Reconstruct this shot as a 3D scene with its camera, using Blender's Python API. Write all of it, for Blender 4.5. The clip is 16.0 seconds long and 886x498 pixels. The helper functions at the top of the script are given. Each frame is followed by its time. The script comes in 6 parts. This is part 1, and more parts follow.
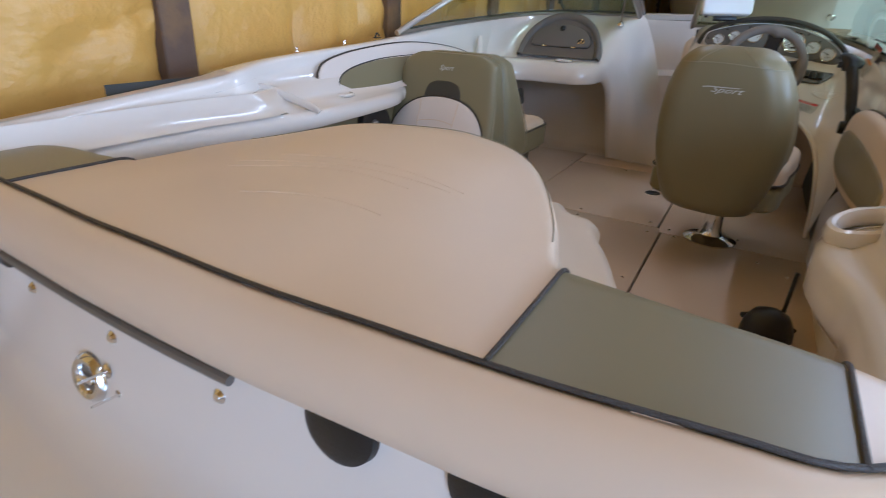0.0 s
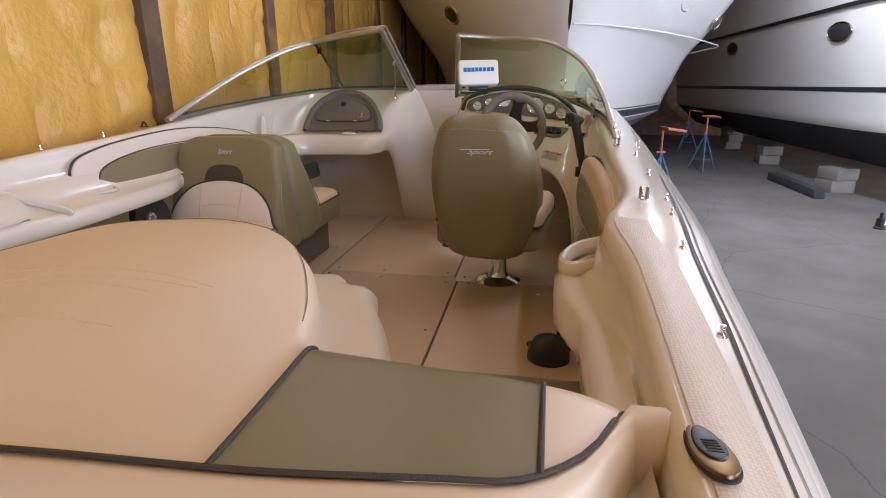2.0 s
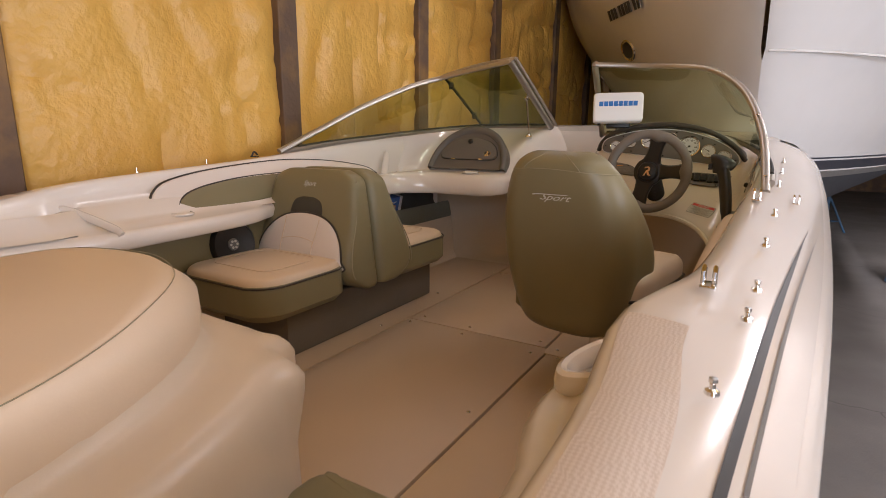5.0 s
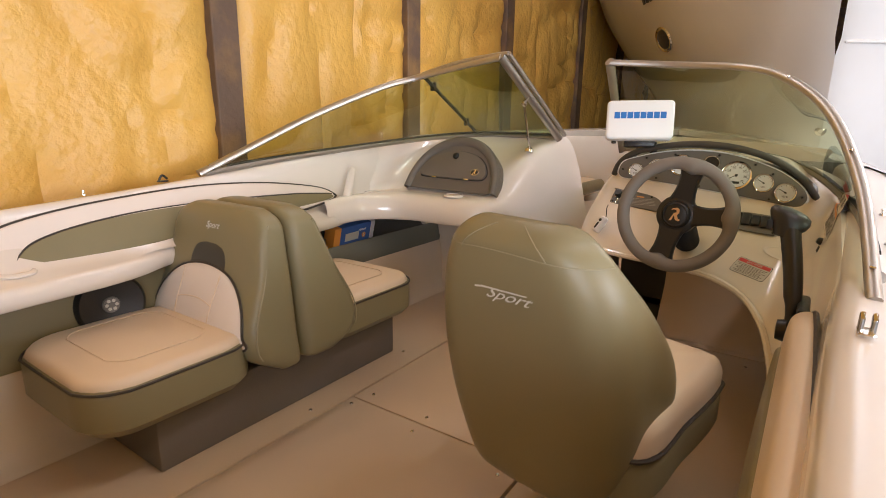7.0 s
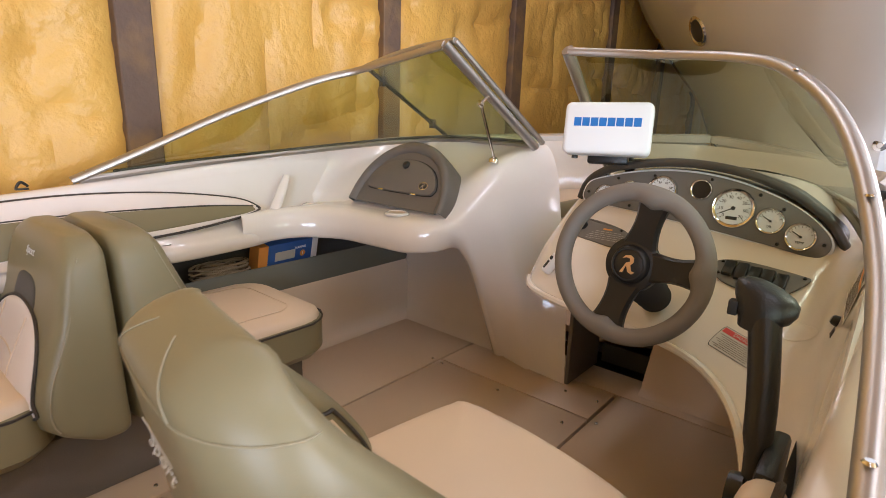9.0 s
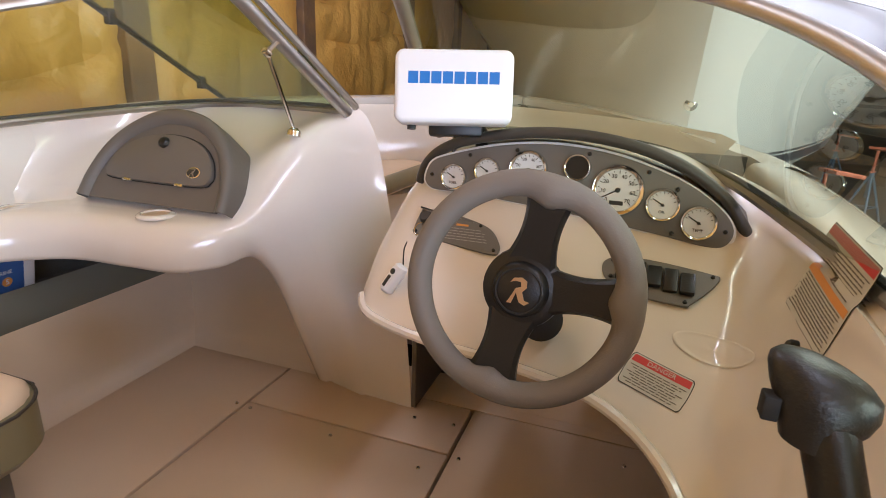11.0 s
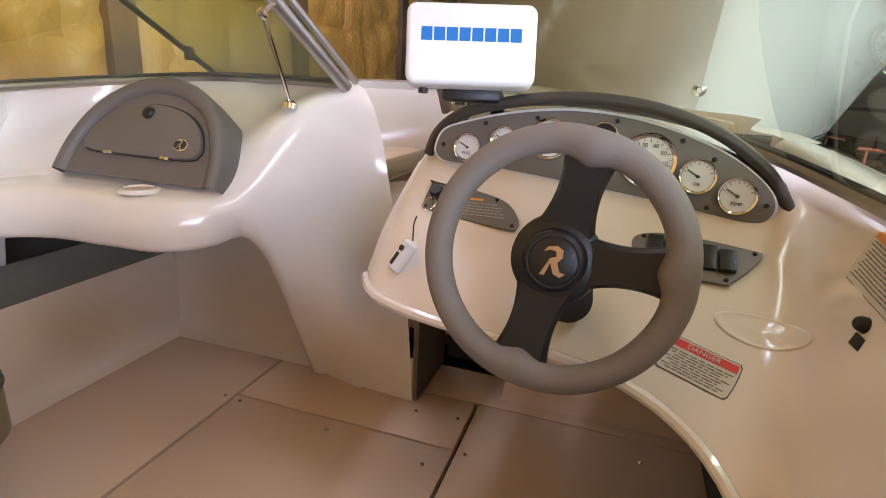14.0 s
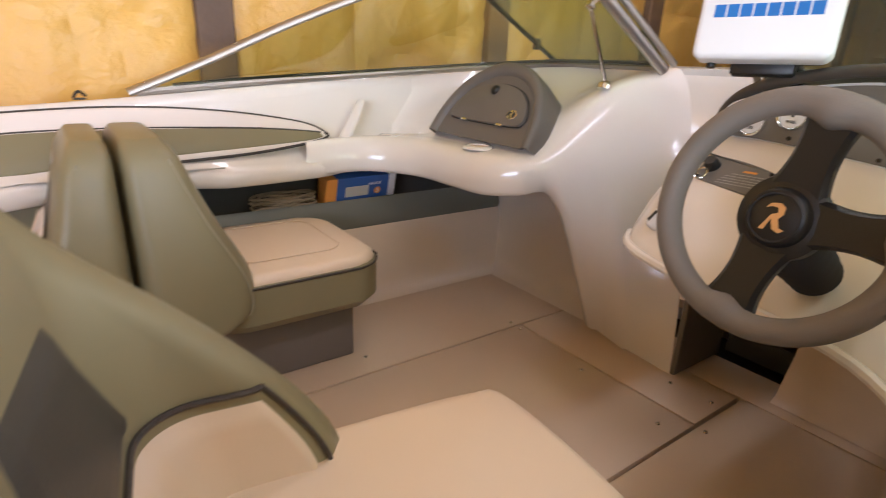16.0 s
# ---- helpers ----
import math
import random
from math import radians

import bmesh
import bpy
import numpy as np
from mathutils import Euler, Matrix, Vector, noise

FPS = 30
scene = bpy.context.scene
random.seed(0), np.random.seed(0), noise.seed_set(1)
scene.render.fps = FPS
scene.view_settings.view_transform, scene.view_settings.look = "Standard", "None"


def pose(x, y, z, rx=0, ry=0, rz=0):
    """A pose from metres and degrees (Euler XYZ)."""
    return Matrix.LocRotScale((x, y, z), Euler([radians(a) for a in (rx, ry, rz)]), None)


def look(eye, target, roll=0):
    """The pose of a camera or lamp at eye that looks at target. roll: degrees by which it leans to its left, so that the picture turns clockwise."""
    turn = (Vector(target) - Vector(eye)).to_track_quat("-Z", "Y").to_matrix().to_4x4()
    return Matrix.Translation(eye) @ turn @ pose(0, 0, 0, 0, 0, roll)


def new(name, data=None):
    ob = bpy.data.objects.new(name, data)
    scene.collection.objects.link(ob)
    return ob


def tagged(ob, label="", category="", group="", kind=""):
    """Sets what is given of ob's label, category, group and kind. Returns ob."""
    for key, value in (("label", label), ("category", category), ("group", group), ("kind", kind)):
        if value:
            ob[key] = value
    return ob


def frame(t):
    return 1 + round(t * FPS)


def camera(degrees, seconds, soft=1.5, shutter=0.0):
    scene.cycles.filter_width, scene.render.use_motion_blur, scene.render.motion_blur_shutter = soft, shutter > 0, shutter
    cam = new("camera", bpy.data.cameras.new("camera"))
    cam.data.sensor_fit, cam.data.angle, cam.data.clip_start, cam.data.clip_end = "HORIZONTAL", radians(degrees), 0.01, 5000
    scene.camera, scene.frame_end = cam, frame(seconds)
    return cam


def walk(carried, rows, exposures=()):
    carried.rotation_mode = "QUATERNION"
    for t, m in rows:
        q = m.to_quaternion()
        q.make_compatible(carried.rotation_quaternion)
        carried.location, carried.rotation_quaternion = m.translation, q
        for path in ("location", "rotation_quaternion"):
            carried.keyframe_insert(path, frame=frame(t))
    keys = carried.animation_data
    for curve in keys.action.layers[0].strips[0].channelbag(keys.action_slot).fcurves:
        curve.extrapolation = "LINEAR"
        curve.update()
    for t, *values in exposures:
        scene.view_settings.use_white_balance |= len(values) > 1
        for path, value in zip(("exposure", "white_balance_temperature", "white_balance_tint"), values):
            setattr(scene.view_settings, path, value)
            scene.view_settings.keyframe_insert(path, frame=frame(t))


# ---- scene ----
cam = camera(79.1, 16.0, soft=0.5, shutter=0.3)
PATH = [
    (0, (0.544, -2.375, 0.852), (-0.334, -0.775, 0.035), 2.6),
    (0.5, (0.588, -2.352, 0.866), (-0.062, -0.613, 0.123), 2.8),
    (1, (0.634, -2.341, 0.874), (0.194, -0.508, 0.204), 1.9),
    (1.5, (0.66, -2.346, 0.877), (0.34, -0.473, 0.253), 0.7),
    (2, (0.667, -2.359, 0.885), (0.337, -0.475, 0.301), -0.3),
    (2.5, (0.686, -2.357, 0.88), (0.312, -0.462, 0.36), -0.9),
    (3, (0.741, -2.331, 0.851), (0.227, -0.471, 0.324), -1.1),
    (3.5, (0.866, -2.264, 0.837), (0.163, -0.469, 0.306), -0.7),
    (4, (0.965, -2.166, 0.829), (0.134, -0.414, 0.341), 0.1),
    (4.5, (0.99, -2.028, 0.83), (0.053, -0.316, 0.396), 0.4),
    (7, (0.867, -1.177, 0.954), (-0.234, 0.423, 0.476), 0.8),
    (7.5, (0.885, -1.014, 0.989), (-0.218, 0.58, 0.498), 1.2),
    (8, (0.928, -0.819, 0.995), (-0.211, 0.749, 0.504), 1.5),
    (8.5, (0.969, -0.676, 0.984), (-0.252, 0.832, 0.501), 1.9),
    (9, (0.948, -0.554, 0.979), (-0.302, 0.929, 0.488), 1.9),
    (9.5, (0.915, -0.413, 0.969), (-0.348, 1.059, 0.481), 1.8),
    (10, (0.824, -0.295, 0.995), (-0.216, 1.321, 0.442), 1.6),
    (12.5, (0.569, -0.125, 0.885), (0.068, 1.72, 0.299), 2.5),
    (13, (0.568, -0.133, 0.88), (0.027, 1.702, 0.295), 2.5),
    (13.5, (0.578, -0.135, 0.882), (0.015, 1.691, 0.291), 2.9),
    (14, (0.594, -0.108, 0.888), (0.016, 1.712, 0.294), 3.1),
    (14.5, (0.634, -0.128, 0.902), (-0.023, 1.662, 0.298), 2.2),
    (15, (0.689, -0.182, 0.893), (-0.269, 1.465, 0.284), 1.3),
    (15.5, (0.768, -0.179, 0.883), (-0.494, 1.244, 0.264), 1.4),
    (16, (0.842, -0.226, 0.859), (-0.68, 0.89, 0.197), 2.4),
]
# seconds, stops, kelvin, tint
LOOKS = [(0.0, -0.35, 4325, 9), (1.0, -0.28, 4300, 10), (1.5, -0.24, 4850, 13), (2.0, -0.30, 5200, 15), (2.5, -0.32, 5550, 18), (3.5, -0.38, 5700, 19), (4.5, -0.62, 5850, 19), (7.0, 0.0, 5734, 15), (8.0, 0.09, 5500, 15),
         (10.0, 0.14, 5200, 17), (12.5, 0.37, 5050, 20), (14.0, 0.36, 5000, 18), (15.0, 0.28, 5100, 18), (16.0, 0.24, 5250, 17)]
walk(cam, [(t, look(eye, target, roll)) for t, eye, target, roll in PATH], LOOKS)


# ---- world and light ----
world = bpy.data.worlds.new("world")
scene.world = world
world.use_nodes = True
wn = world.node_tree.nodes
sky = wn.new("ShaderNodeTexSky")
sky.sky_type, sky.sun_disc = "NISHITA", False
sky.sun_elevation, sky.sun_rotation = radians(40), radians(150)
world.node_tree.links.new(sky.outputs[0], wn["Background"].inputs[0])
wn["Background"].inputs[1].default_value = 0.12


def area_lamp(name, eye, target, sx, sy, watts, colour):
    d = bpy.data.lights.new(name, "AREA")
    d.shape, d.size, d.size_y, d.energy, d.color = "RECTANGLE", sx, sy, watts, colour
    ob = new(name, d)
    ob.matrix_world = look(eye, target)
    return ob


# daylight in the open doors behind and beside the boat, and the tube lamps under the roof
area_lamp("side_door_daylight", (11.9, 0.5, 1.5), (0, 0.5, 0.9), 6.0, 4.2, 980, (1.0, 0.97, 0.93))
area_lamp("stern_door_daylight", (7.0, -7.95, 1.3), (7.0, 0, 1.3), 5.2, 4.0, 710, (0.93, 0.97, 1.0))
# tube places assumed; second added to brighten the cruisers, last the port foam
TUBES = [(2.3, 0.1, 38), (3.5, 5.0, 350), (2.4, -3.4, 16), (-0.98, 2.0, 24)]
for tx, ty, watts in TUBES:
    area_lamp("tube_light", (tx, ty, 3.92), (tx, ty, 0), 0.16, 2.4, watts, (1.0, 0.92, 0.84))

# ---- materials ----


def mat(name, colour, rough=0.5, metal=0.0, coat=0.0, var=0.06, scale=6.0, bump=0.0, bscale=60.0, spec=0.5, dark=None, dscale=2.0, damount=0.0):
    m = bpy.data.materials.new(name)
    m.use_nodes = True
    nt = m.node_tree
    b = nt.nodes["Principled BSDF"]
    b.inputs["Roughness"].default_value, b.inputs["Metallic"].default_value = rough, metal
    b.inputs["Coat Weight"].default_value, b.inputs["Coat Roughness"].default_value = coat, 0.06 if rough < 0.2 else 0.28
    b.inputs["Specular IOR Level"].default_value = spec
    tc = nt.nodes.new("ShaderNodeTexCoord")
    n1 = nt.nodes.new("ShaderNodeTexNoise")
    n1.inputs["Scale"].default_value, n1.inputs["Detail"].default_value = scale, 6
    nt.links.new(tc.outputs["Object"], n1.inputs["Vector"])
    mix = nt.nodes.new("ShaderNodeMix")
    mix.data_type = "RGBA"
    mix.inputs[6].default_value = (*[c * (1 - var) for c in colour], 1)
    mix.inputs[7].default_value = (*[min(1, c * (1 + var)) for c in colour], 1)
    nt.links.new(n1.outputs["Fac"], mix.inputs[0])
    out = mix.outputs[2]
    if dark:
        n2 = nt.nodes.new("ShaderNodeTexNoise")
        n2.inputs["Scale"].default_value, n2.inputs["Detail"].default_value = dscale, 8
        nt.links.new(tc.outputs["Object"], n2.inputs["Vector"])
        ramp = nt.nodes.new("ShaderNodeMapRange")
        ramp.inputs[1].default_value, ramp.inputs[2].default_value = 0.45, 0.7
        ramp.inputs[3].default_value, ramp.inputs[4].default_value = 0.0, damount
        nt.links.new(n2.outputs["Fac"], ramp.inputs[0])
        mx = nt.nodes.new("ShaderNodeMix")
        mx.data_type = "RGBA"
        nt.links.new(ramp.outputs[0], mx.inputs[0])
        nt.links.new(out, mx.inputs[6])
        mx.inputs[7].default_value = (*dark, 1)
        out = mx.outputs[2]
    nt.links.new(out, b.inputs["Base Color"])
    if bump:
        n3 = nt.nodes.new("ShaderNodeTexNoise")
        n3.inputs["Scale"].default_value, n3.inputs["Detail"].default_value = bscale, 5
        nt.links.new(tc.outputs["Object"], n3.inputs["Vector"])
        bp = nt.nodes.new("ShaderNodeBump")
        bp.inputs["Strength"].default_value, bp.inputs["Distance"].default_value = bump, 0.01
        nt.links.new(n3.outputs["Fac"], bp.inputs["Height"])
        nt.links.new(bp.outputs[0], b.inputs["Normal"])
    return m


GEL = mat("white_gelcoat", (0.77, 0.72, 0.655), 0.15, coat=0.35, var=0.03)
# gelcoat again, with warm bounced light low in the cockpit put into its colour
GEL_WARM = mat("bounce_warm_gelcoat", (0.68, 0.585, 0.465), 0.30, var=0.04, bump=0.06, bscale=400)
POCKET = mat("pocket_vinyl", (0.15, 0.16, 0.135), 0.45, var=0.06, bump=0.1, bscale=300)
SOLE = mat("sole_gelcoat", (0.56, 0.43, 0.295), 0.36, var=0.05, bump=0.12, bscale=400)
VINI = mat("white_vinyl", (0.76, 0.69, 0.62), 0.40, var=0.04, bump=0.10, bscale=300)
VINW = mat("cream_vinyl", (0.70, 0.565, 0.41), 0.40, var=0.04, bump=0.035, bscale=300)
VINO = mat("olive_vinyl", (0.225, 0.197, 0.107), 0.38, coat=0.0, spec=0.38, var=0.06, bump=0.05, bscale=700)
VIND = mat("dark_vinyl", (0.05, 0.047, 0.038), 0.45, var=0.08, bump=0.1, bscale=300)
SEAM = mat("seam_thread", (0.30, 0.27, 0.17), 0.6)
PIPE = mat("piping_brown", (0.045, 0.036, 0.028), 0.45, bump=0.4, bscale=500)
CARPET = mat("grey_carpet", (0.085, 0.085, 0.078), 0.95, var=0.15, bump=0.6, bscale=500, spec=0.1)
FOAM = mat("spray_foam", (0.63, 0.375, 0.075), 0.40, var=0.16, scale=3, bump=1.0, bscale=22, dark=(0.55, 0.28, 0.04), dscale=1.6, damount=0.45)
WOOD = mat("stained_timber", (0.115, 0.072, 0.045), 0.7, var=0.25, scale=9, bump=0.4, bscale=40, dark=(0.34, 0.19, 0.05), dscale=5.0, damount=0.55)
CONC = mat("concrete", (0.128, 0.121, 0.114), 0.7, var=0.35, scale=2.6, bump=0.25, bscale=60, dark=(0.075, 0.068, 0.06), dscale=0.8, damount=0.7)
nt = CONC.node_tree
pb = nt.nodes["Principled BSDF"]
vo, mr, cm, wv, ad = (nt.nodes.new(k) for k in ("ShaderNodeTexVoronoi", "ShaderNodeMapRange", "ShaderNodeMix", "ShaderNodeTexNoise", "ShaderNodeVectorMath"))
tc0 = nt.nodes.new("ShaderNodeTexCoord")
vo.feature, cm.data_type = "DISTANCE_TO_EDGE", "RGBA"
vo.inputs["Scale"].default_value, wv.inputs["Scale"].default_value, wv.inputs["Detail"].default_value = 0.42, 2.5, 5
ad.operation = "MULTIPLY_ADD"
ad.inputs[1].default_value = (0.25, 0.25, 0.0)
nt.links.new(tc0.outputs["Object"], wv.inputs["Vector"])
nt.links.new(wv.outputs["Color"], ad.inputs[0])
nt.links.new(tc0.outputs["Object"], ad.inputs[2])
nt.links.new(ad.outputs[0], vo.inputs["Vector"])
mr.inputs[1].default_value, mr.inputs[2].default_value, mr.inputs[3].default_value, mr.inputs[4].default_value = 0.0, 0.004, 0.75, 0.0
nt.links.new(vo.outputs["Distance"], mr.inputs[0])
nt.links.new(mr.outputs[0], cm.inputs[0])
nt.links.new(pb.inputs["Base Color"].links[0].from_socket, cm.inputs[6])
cm.inputs[7].default_value = (0.045, 0.04, 0.036, 1)
nt.links.new(cm.outputs[2], pb.inputs["Base Color"])
CHROME = mat("chrome", (0.75, 0.74, 0.72), 0.12, metal=1.0, var=0.02)
ALU = mat("brushed_aluminium", (0.47, 0.44, 0.40), 0.42, metal=1.0, var=0.04, scale=30)
BLACK = mat("black_plastic", (0.012, 0.0115, 0.011), 0.38, var=0.1, bump=0.1, bscale=300)
RUBBER = mat("black_rubber", (0.02, 0.02, 0.02), 0.75, var=0.1)
GREYP = mat("grey_brown_plastic", (0.145, 0.13, 0.112), 0.42, var=0.05, bump=0.15, bscale=500)
PANEL = mat("gauge_panel", (0.165, 0.158, 0.148), 0.45, var=0.05, bump=0.1, bscale=500)
WHEELG = mat("grey_foam_grip", (0.19, 0.17, 0.145), 0.62, var=0.06, bump=0.10, bscale=400)
WHITEP = mat("white_plastic", (0.83, 0.84, 0.86), 0.38, var=0.02)
BLUE = mat("blue_print", (0.02, 0.16, 0.52), 0.5)
RED = mat("red_print", (0.62, 0.06, 0.05), 0.5)
ORANGE = mat("orange_print", (0.75, 0.32, 0.06), 0.5)
DIAL = mat("dial_white", (0.76, 0.79, 0.82), 0.4, var=0.02)
BROWM = mat("dark_brow_vinyl", (0.062, 0.055, 0.047), 0.40, var=0.06, bump=0.15, bscale=400)
PRINT = mat("small_print", (0.17, 0.15, 0.13), 0.6)
INK = mat("ink_black", (0.03, 0.03, 0.03), 0.5)
GOLD = mat("gold_emblem", (0.75, 0.52, 0.30), 0.3, metal=0.8)
HULLW = mat("hull_gelcoat", (0.72, 0.71, 0.69), 0.16, coat=0.4, var=0.03)
BOTTOM = mat("bottom_paint", (0.035, 0.036, 0.042), 0.8, var=0.2, bump=0.3, bscale=30)
NAVY = mat("boot_stripe", (0.03, 0.033, 0.045), 0.3)
STANDB = mat("blue_paint", (0.045, 0.12, 0.22), 0.5, var=0.15, bump=0.2, dark=(0.12, 0.09, 0.07), dscale=14, damount=0.5)
STANDO = mat("orange_paint", (0.40, 0.115, 0.06), 0.55, var=0.15)
BLOCK = mat("cinder_block", (0.18, 0.165, 0.145), 0.9, var=0.15, bump=0.5, bscale=60)
METALW = mat("painted_steel", (0.36, 0.35, 0.33), 0.5, var=0.06)
TEXTW = mat("pale_print", (0.62, 0.60, 0.54), 0.4, var=0.02)
CARPETL = mat("taupe_carpet", (0.20, 0.175, 0.15), 0.95, var=0.12, bump=0.5, bscale=500, spec=0.1)
BRASS = mat("tarnished_brass", (0.17, 0.105, 0.045), 0.33, metal=1.0, var=0.2, scale=40)
BOXBLUE = mat("carton_blue", (0.05, 0.13, 0.42), 0.5)
THREAD = mat("silver_thread", (0.62, 0.62, 0.58), 0.5)
ROPE = mat("rope", (0.30, 0.245, 0.17), 0.9, var=0.2, bump=0.5, bscale=300)


def glass(name, tint, rough=0.0):
    m = bpy.data.materials.new(name)
    m.use_nodes = True
    nt = m.node_tree
    nt.nodes.remove(nt.nodes["Principled BSDF"])
    tr, gl, mx, fr = (nt.nodes.new(k) for k in ("ShaderNodeBsdfTransparent", "ShaderNodeBsdfGlossy", "ShaderNodeMixShader", "ShaderNodeLayerWeight"))
    tr.inputs[0].default_value = (*tint, 1)
    gl.inputs["Roughness"].default_value = rough
    fr.inputs[0].default_value = 0.5
    pw, ma = nt.nodes.new("ShaderNodeMath"), nt.nodes.new("ShaderNodeMath")
    pw.operation, ma.operation = "POWER", "MULTIPLY_ADD"
    pw.inputs[1].default_value, ma.inputs[1].default_value, ma.inputs[2].default_value = 5.0, 0.85, 0.14
    nt.links.new(fr.outputs["Facing"], pw.inputs[0])
    nt.links.new(pw.outputs[0], ma.inputs[0])
    nt.links.new(ma.outputs[0], mx.inputs[0])
    nt.links.new(tr.outputs[0], mx.inputs[1])
    nt.links.new(gl.outputs[0], mx.inputs[2])
    nt.links.new(mx.outputs[0], nt.nodes["Material Output"].inputs[0])
    return m


TINT = glass("smoked_glass", (0.68, 0.75, 0.52))
CLEAR = glass("clear_glass", (0.95, 0.95, 0.95))

# ---- mesh helpers ----
V = Vector


def link(name, bm, material, parent=None, label="", smooth=True, angle=40):
    bmesh.ops.recalc_face_normals(bm, faces=bm.faces)
    me = bpy.data.meshes.new(name)
    for f in bm.faces:
        f.smooth = smooth
    if smooth:
        for e in bm.edges:
            if len(e.link_faces) == 2 and e.calc_face_angle(0) > radians(angle):
                e.smooth = False
    bm.to_mesh(me)
    bm.free()
    mats = material if isinstance(material, (list, tuple)) else [material]
    for m in mats:
        me.materials.append(m)
    ob = new(name, me)
    if parent is not None:
        ob.parent = parent
    if label:
        ob["label"] = label
    return ob


def part(name, bm, material, parent, label="", smooth=True, angle=40):
    return link(name, bm, material, parent, label, smooth, angle)


def thing(name, label, category, m=None, group="", kind=""):
    ob = new(name)
    ob.empty_display_size = 0.1
    if m is not None:
        ob.matrix_world = m
    return tagged(ob, label, category, group, kind)


def box(x0, x1, y0, y1, z0, z1, bevel=0.0, seg=2, m=None):
    bm = bmesh.new()
    bmesh.ops.create_cube(bm, size=1)
    for v in bm.verts:
        v.co = V(((x0 + x1) / 2 + v.co.x * (x1 - x0), (y0 + y1) / 2 + v.co.y * (y1 - y0), (z0 + z1) / 2 + v.co.z * (z1 - z0)))
    if bevel:
        bmesh.ops.bevel(bm, geom=bm.edges[:], offset=bevel, segments=seg, affect="EDGES", profile=0.5)
    if m is not None:
        bm.transform(m)
    return bm


def join(*bms):
    out = bms[0]
    for b in bms[1:]:
        me = bpy.data.meshes.new("tmp")
        b.to_mesh(me)
        b.free()
        out.from_mesh(me)
        bpy.data.meshes.remove(me)
    return out


def grid(rows, close_u=False, close_v=False, thick=0.0):
    """A skin over rows of points."""
    bm = bmesh.new()
    vs = [[bm.verts.new(p) for p in r] for r in rows]
    n, k = len(vs), len(vs[0])
    for i in range(n if close_v else n - 1):
        for j in range(k if close_u else k - 1):
            quad = [vs[i][j], vs[i][(j + 1) % k], vs[(i + 1) % n][(j + 1) % k], vs[(i + 1) % n][j]]
            if len({v.co.to_tuple(6) for v in quad}) > 2:
                bm.faces.new(quad)
    bmesh.ops.remove_doubles(bm, verts=bm.verts, dist=1e-5)
    if thick:
        bmesh.ops.recalc_face_normals(bm, faces=bm.faces)
        bmesh.ops.solidify(bm, geom=bm.faces[:], thickness=thick)
    return bm


def spline(pts, n, closed=False):
    """n points along a smooth curve through pts."""
    pts = [V(p) for p in pts]
    k = len(pts)
    out = []
    span = k if closed else k - 1
    for a in range(n):
        u = a * span / (n if closed else n - 1)
        i = min(int(u), span - 1)
        f = u - i
        if closed:
            p0, p1, p2, p3 = (pts[(i + d) % k] for d in (-1, 0, 1, 2))
        else:
            p0, p1, p2, p3 = pts[max(i - 1, 0)], pts[i], pts[i + 1], pts[min(i + 2, k - 1)]
        out.append(0.5 * ((2 * p1) + (p2 - p0) * f + (2 * p0 - 5 * p1 + 4 * p2 - p3) * f * f + (3 * p1 - p0 - 3 * p2 + p3) * f ** 3))
    return out


def tube(pts, r, seg=10, closed=False, caps=True, flat=1.0):
    pts = [V(p) for p in pts]
    n = len(pts)
    rows = []
    side = None
    for i, p in enumerate(pts):
        a = pts[(i - 1) % n] if closed or i else pts[0]
        b = pts[(i + 1) % n] if closed or i < n - 1 else pts[-1]
        t = (b - a).normalized()
        if side is None:
            side = t.orthogonal().normalized()
        side = (side - t * side.dot(t)).normalized()
        up = t.cross(side)
        rr = r[i] if isinstance(r, (list, tuple)) else r
        rows.append([p + (side * math.cos(2 * math.pi * k / seg) + up * math.sin(2 * math.pi * k / seg) * flat) * rr for k in range(seg)])
    bm = grid(rows, close_u=True, close_v=closed)
    if caps and not closed:
        bm.verts.ensure_lookup_table()
        bmesh.ops.holes_fill(bm, edges=[e for e in bm.edges if e.is_boundary])
    return bm


def lathe(prof, seg=24, m=None):
    """A turned body: prof is (radius, height) along z."""
    rows = [[(r * math.cos(2 * math.pi * k / seg), r * math.sin(2 * math.pi * k / seg), z) for k in range(seg)] for r, z in prof]
    bm = grid(rows, close_u=True)
    bmesh.ops.holes_fill(bm, edges=[e for e in bm.edges if e.is_boundary])
    if m is not None:
        bm.transform(m)
    return bm


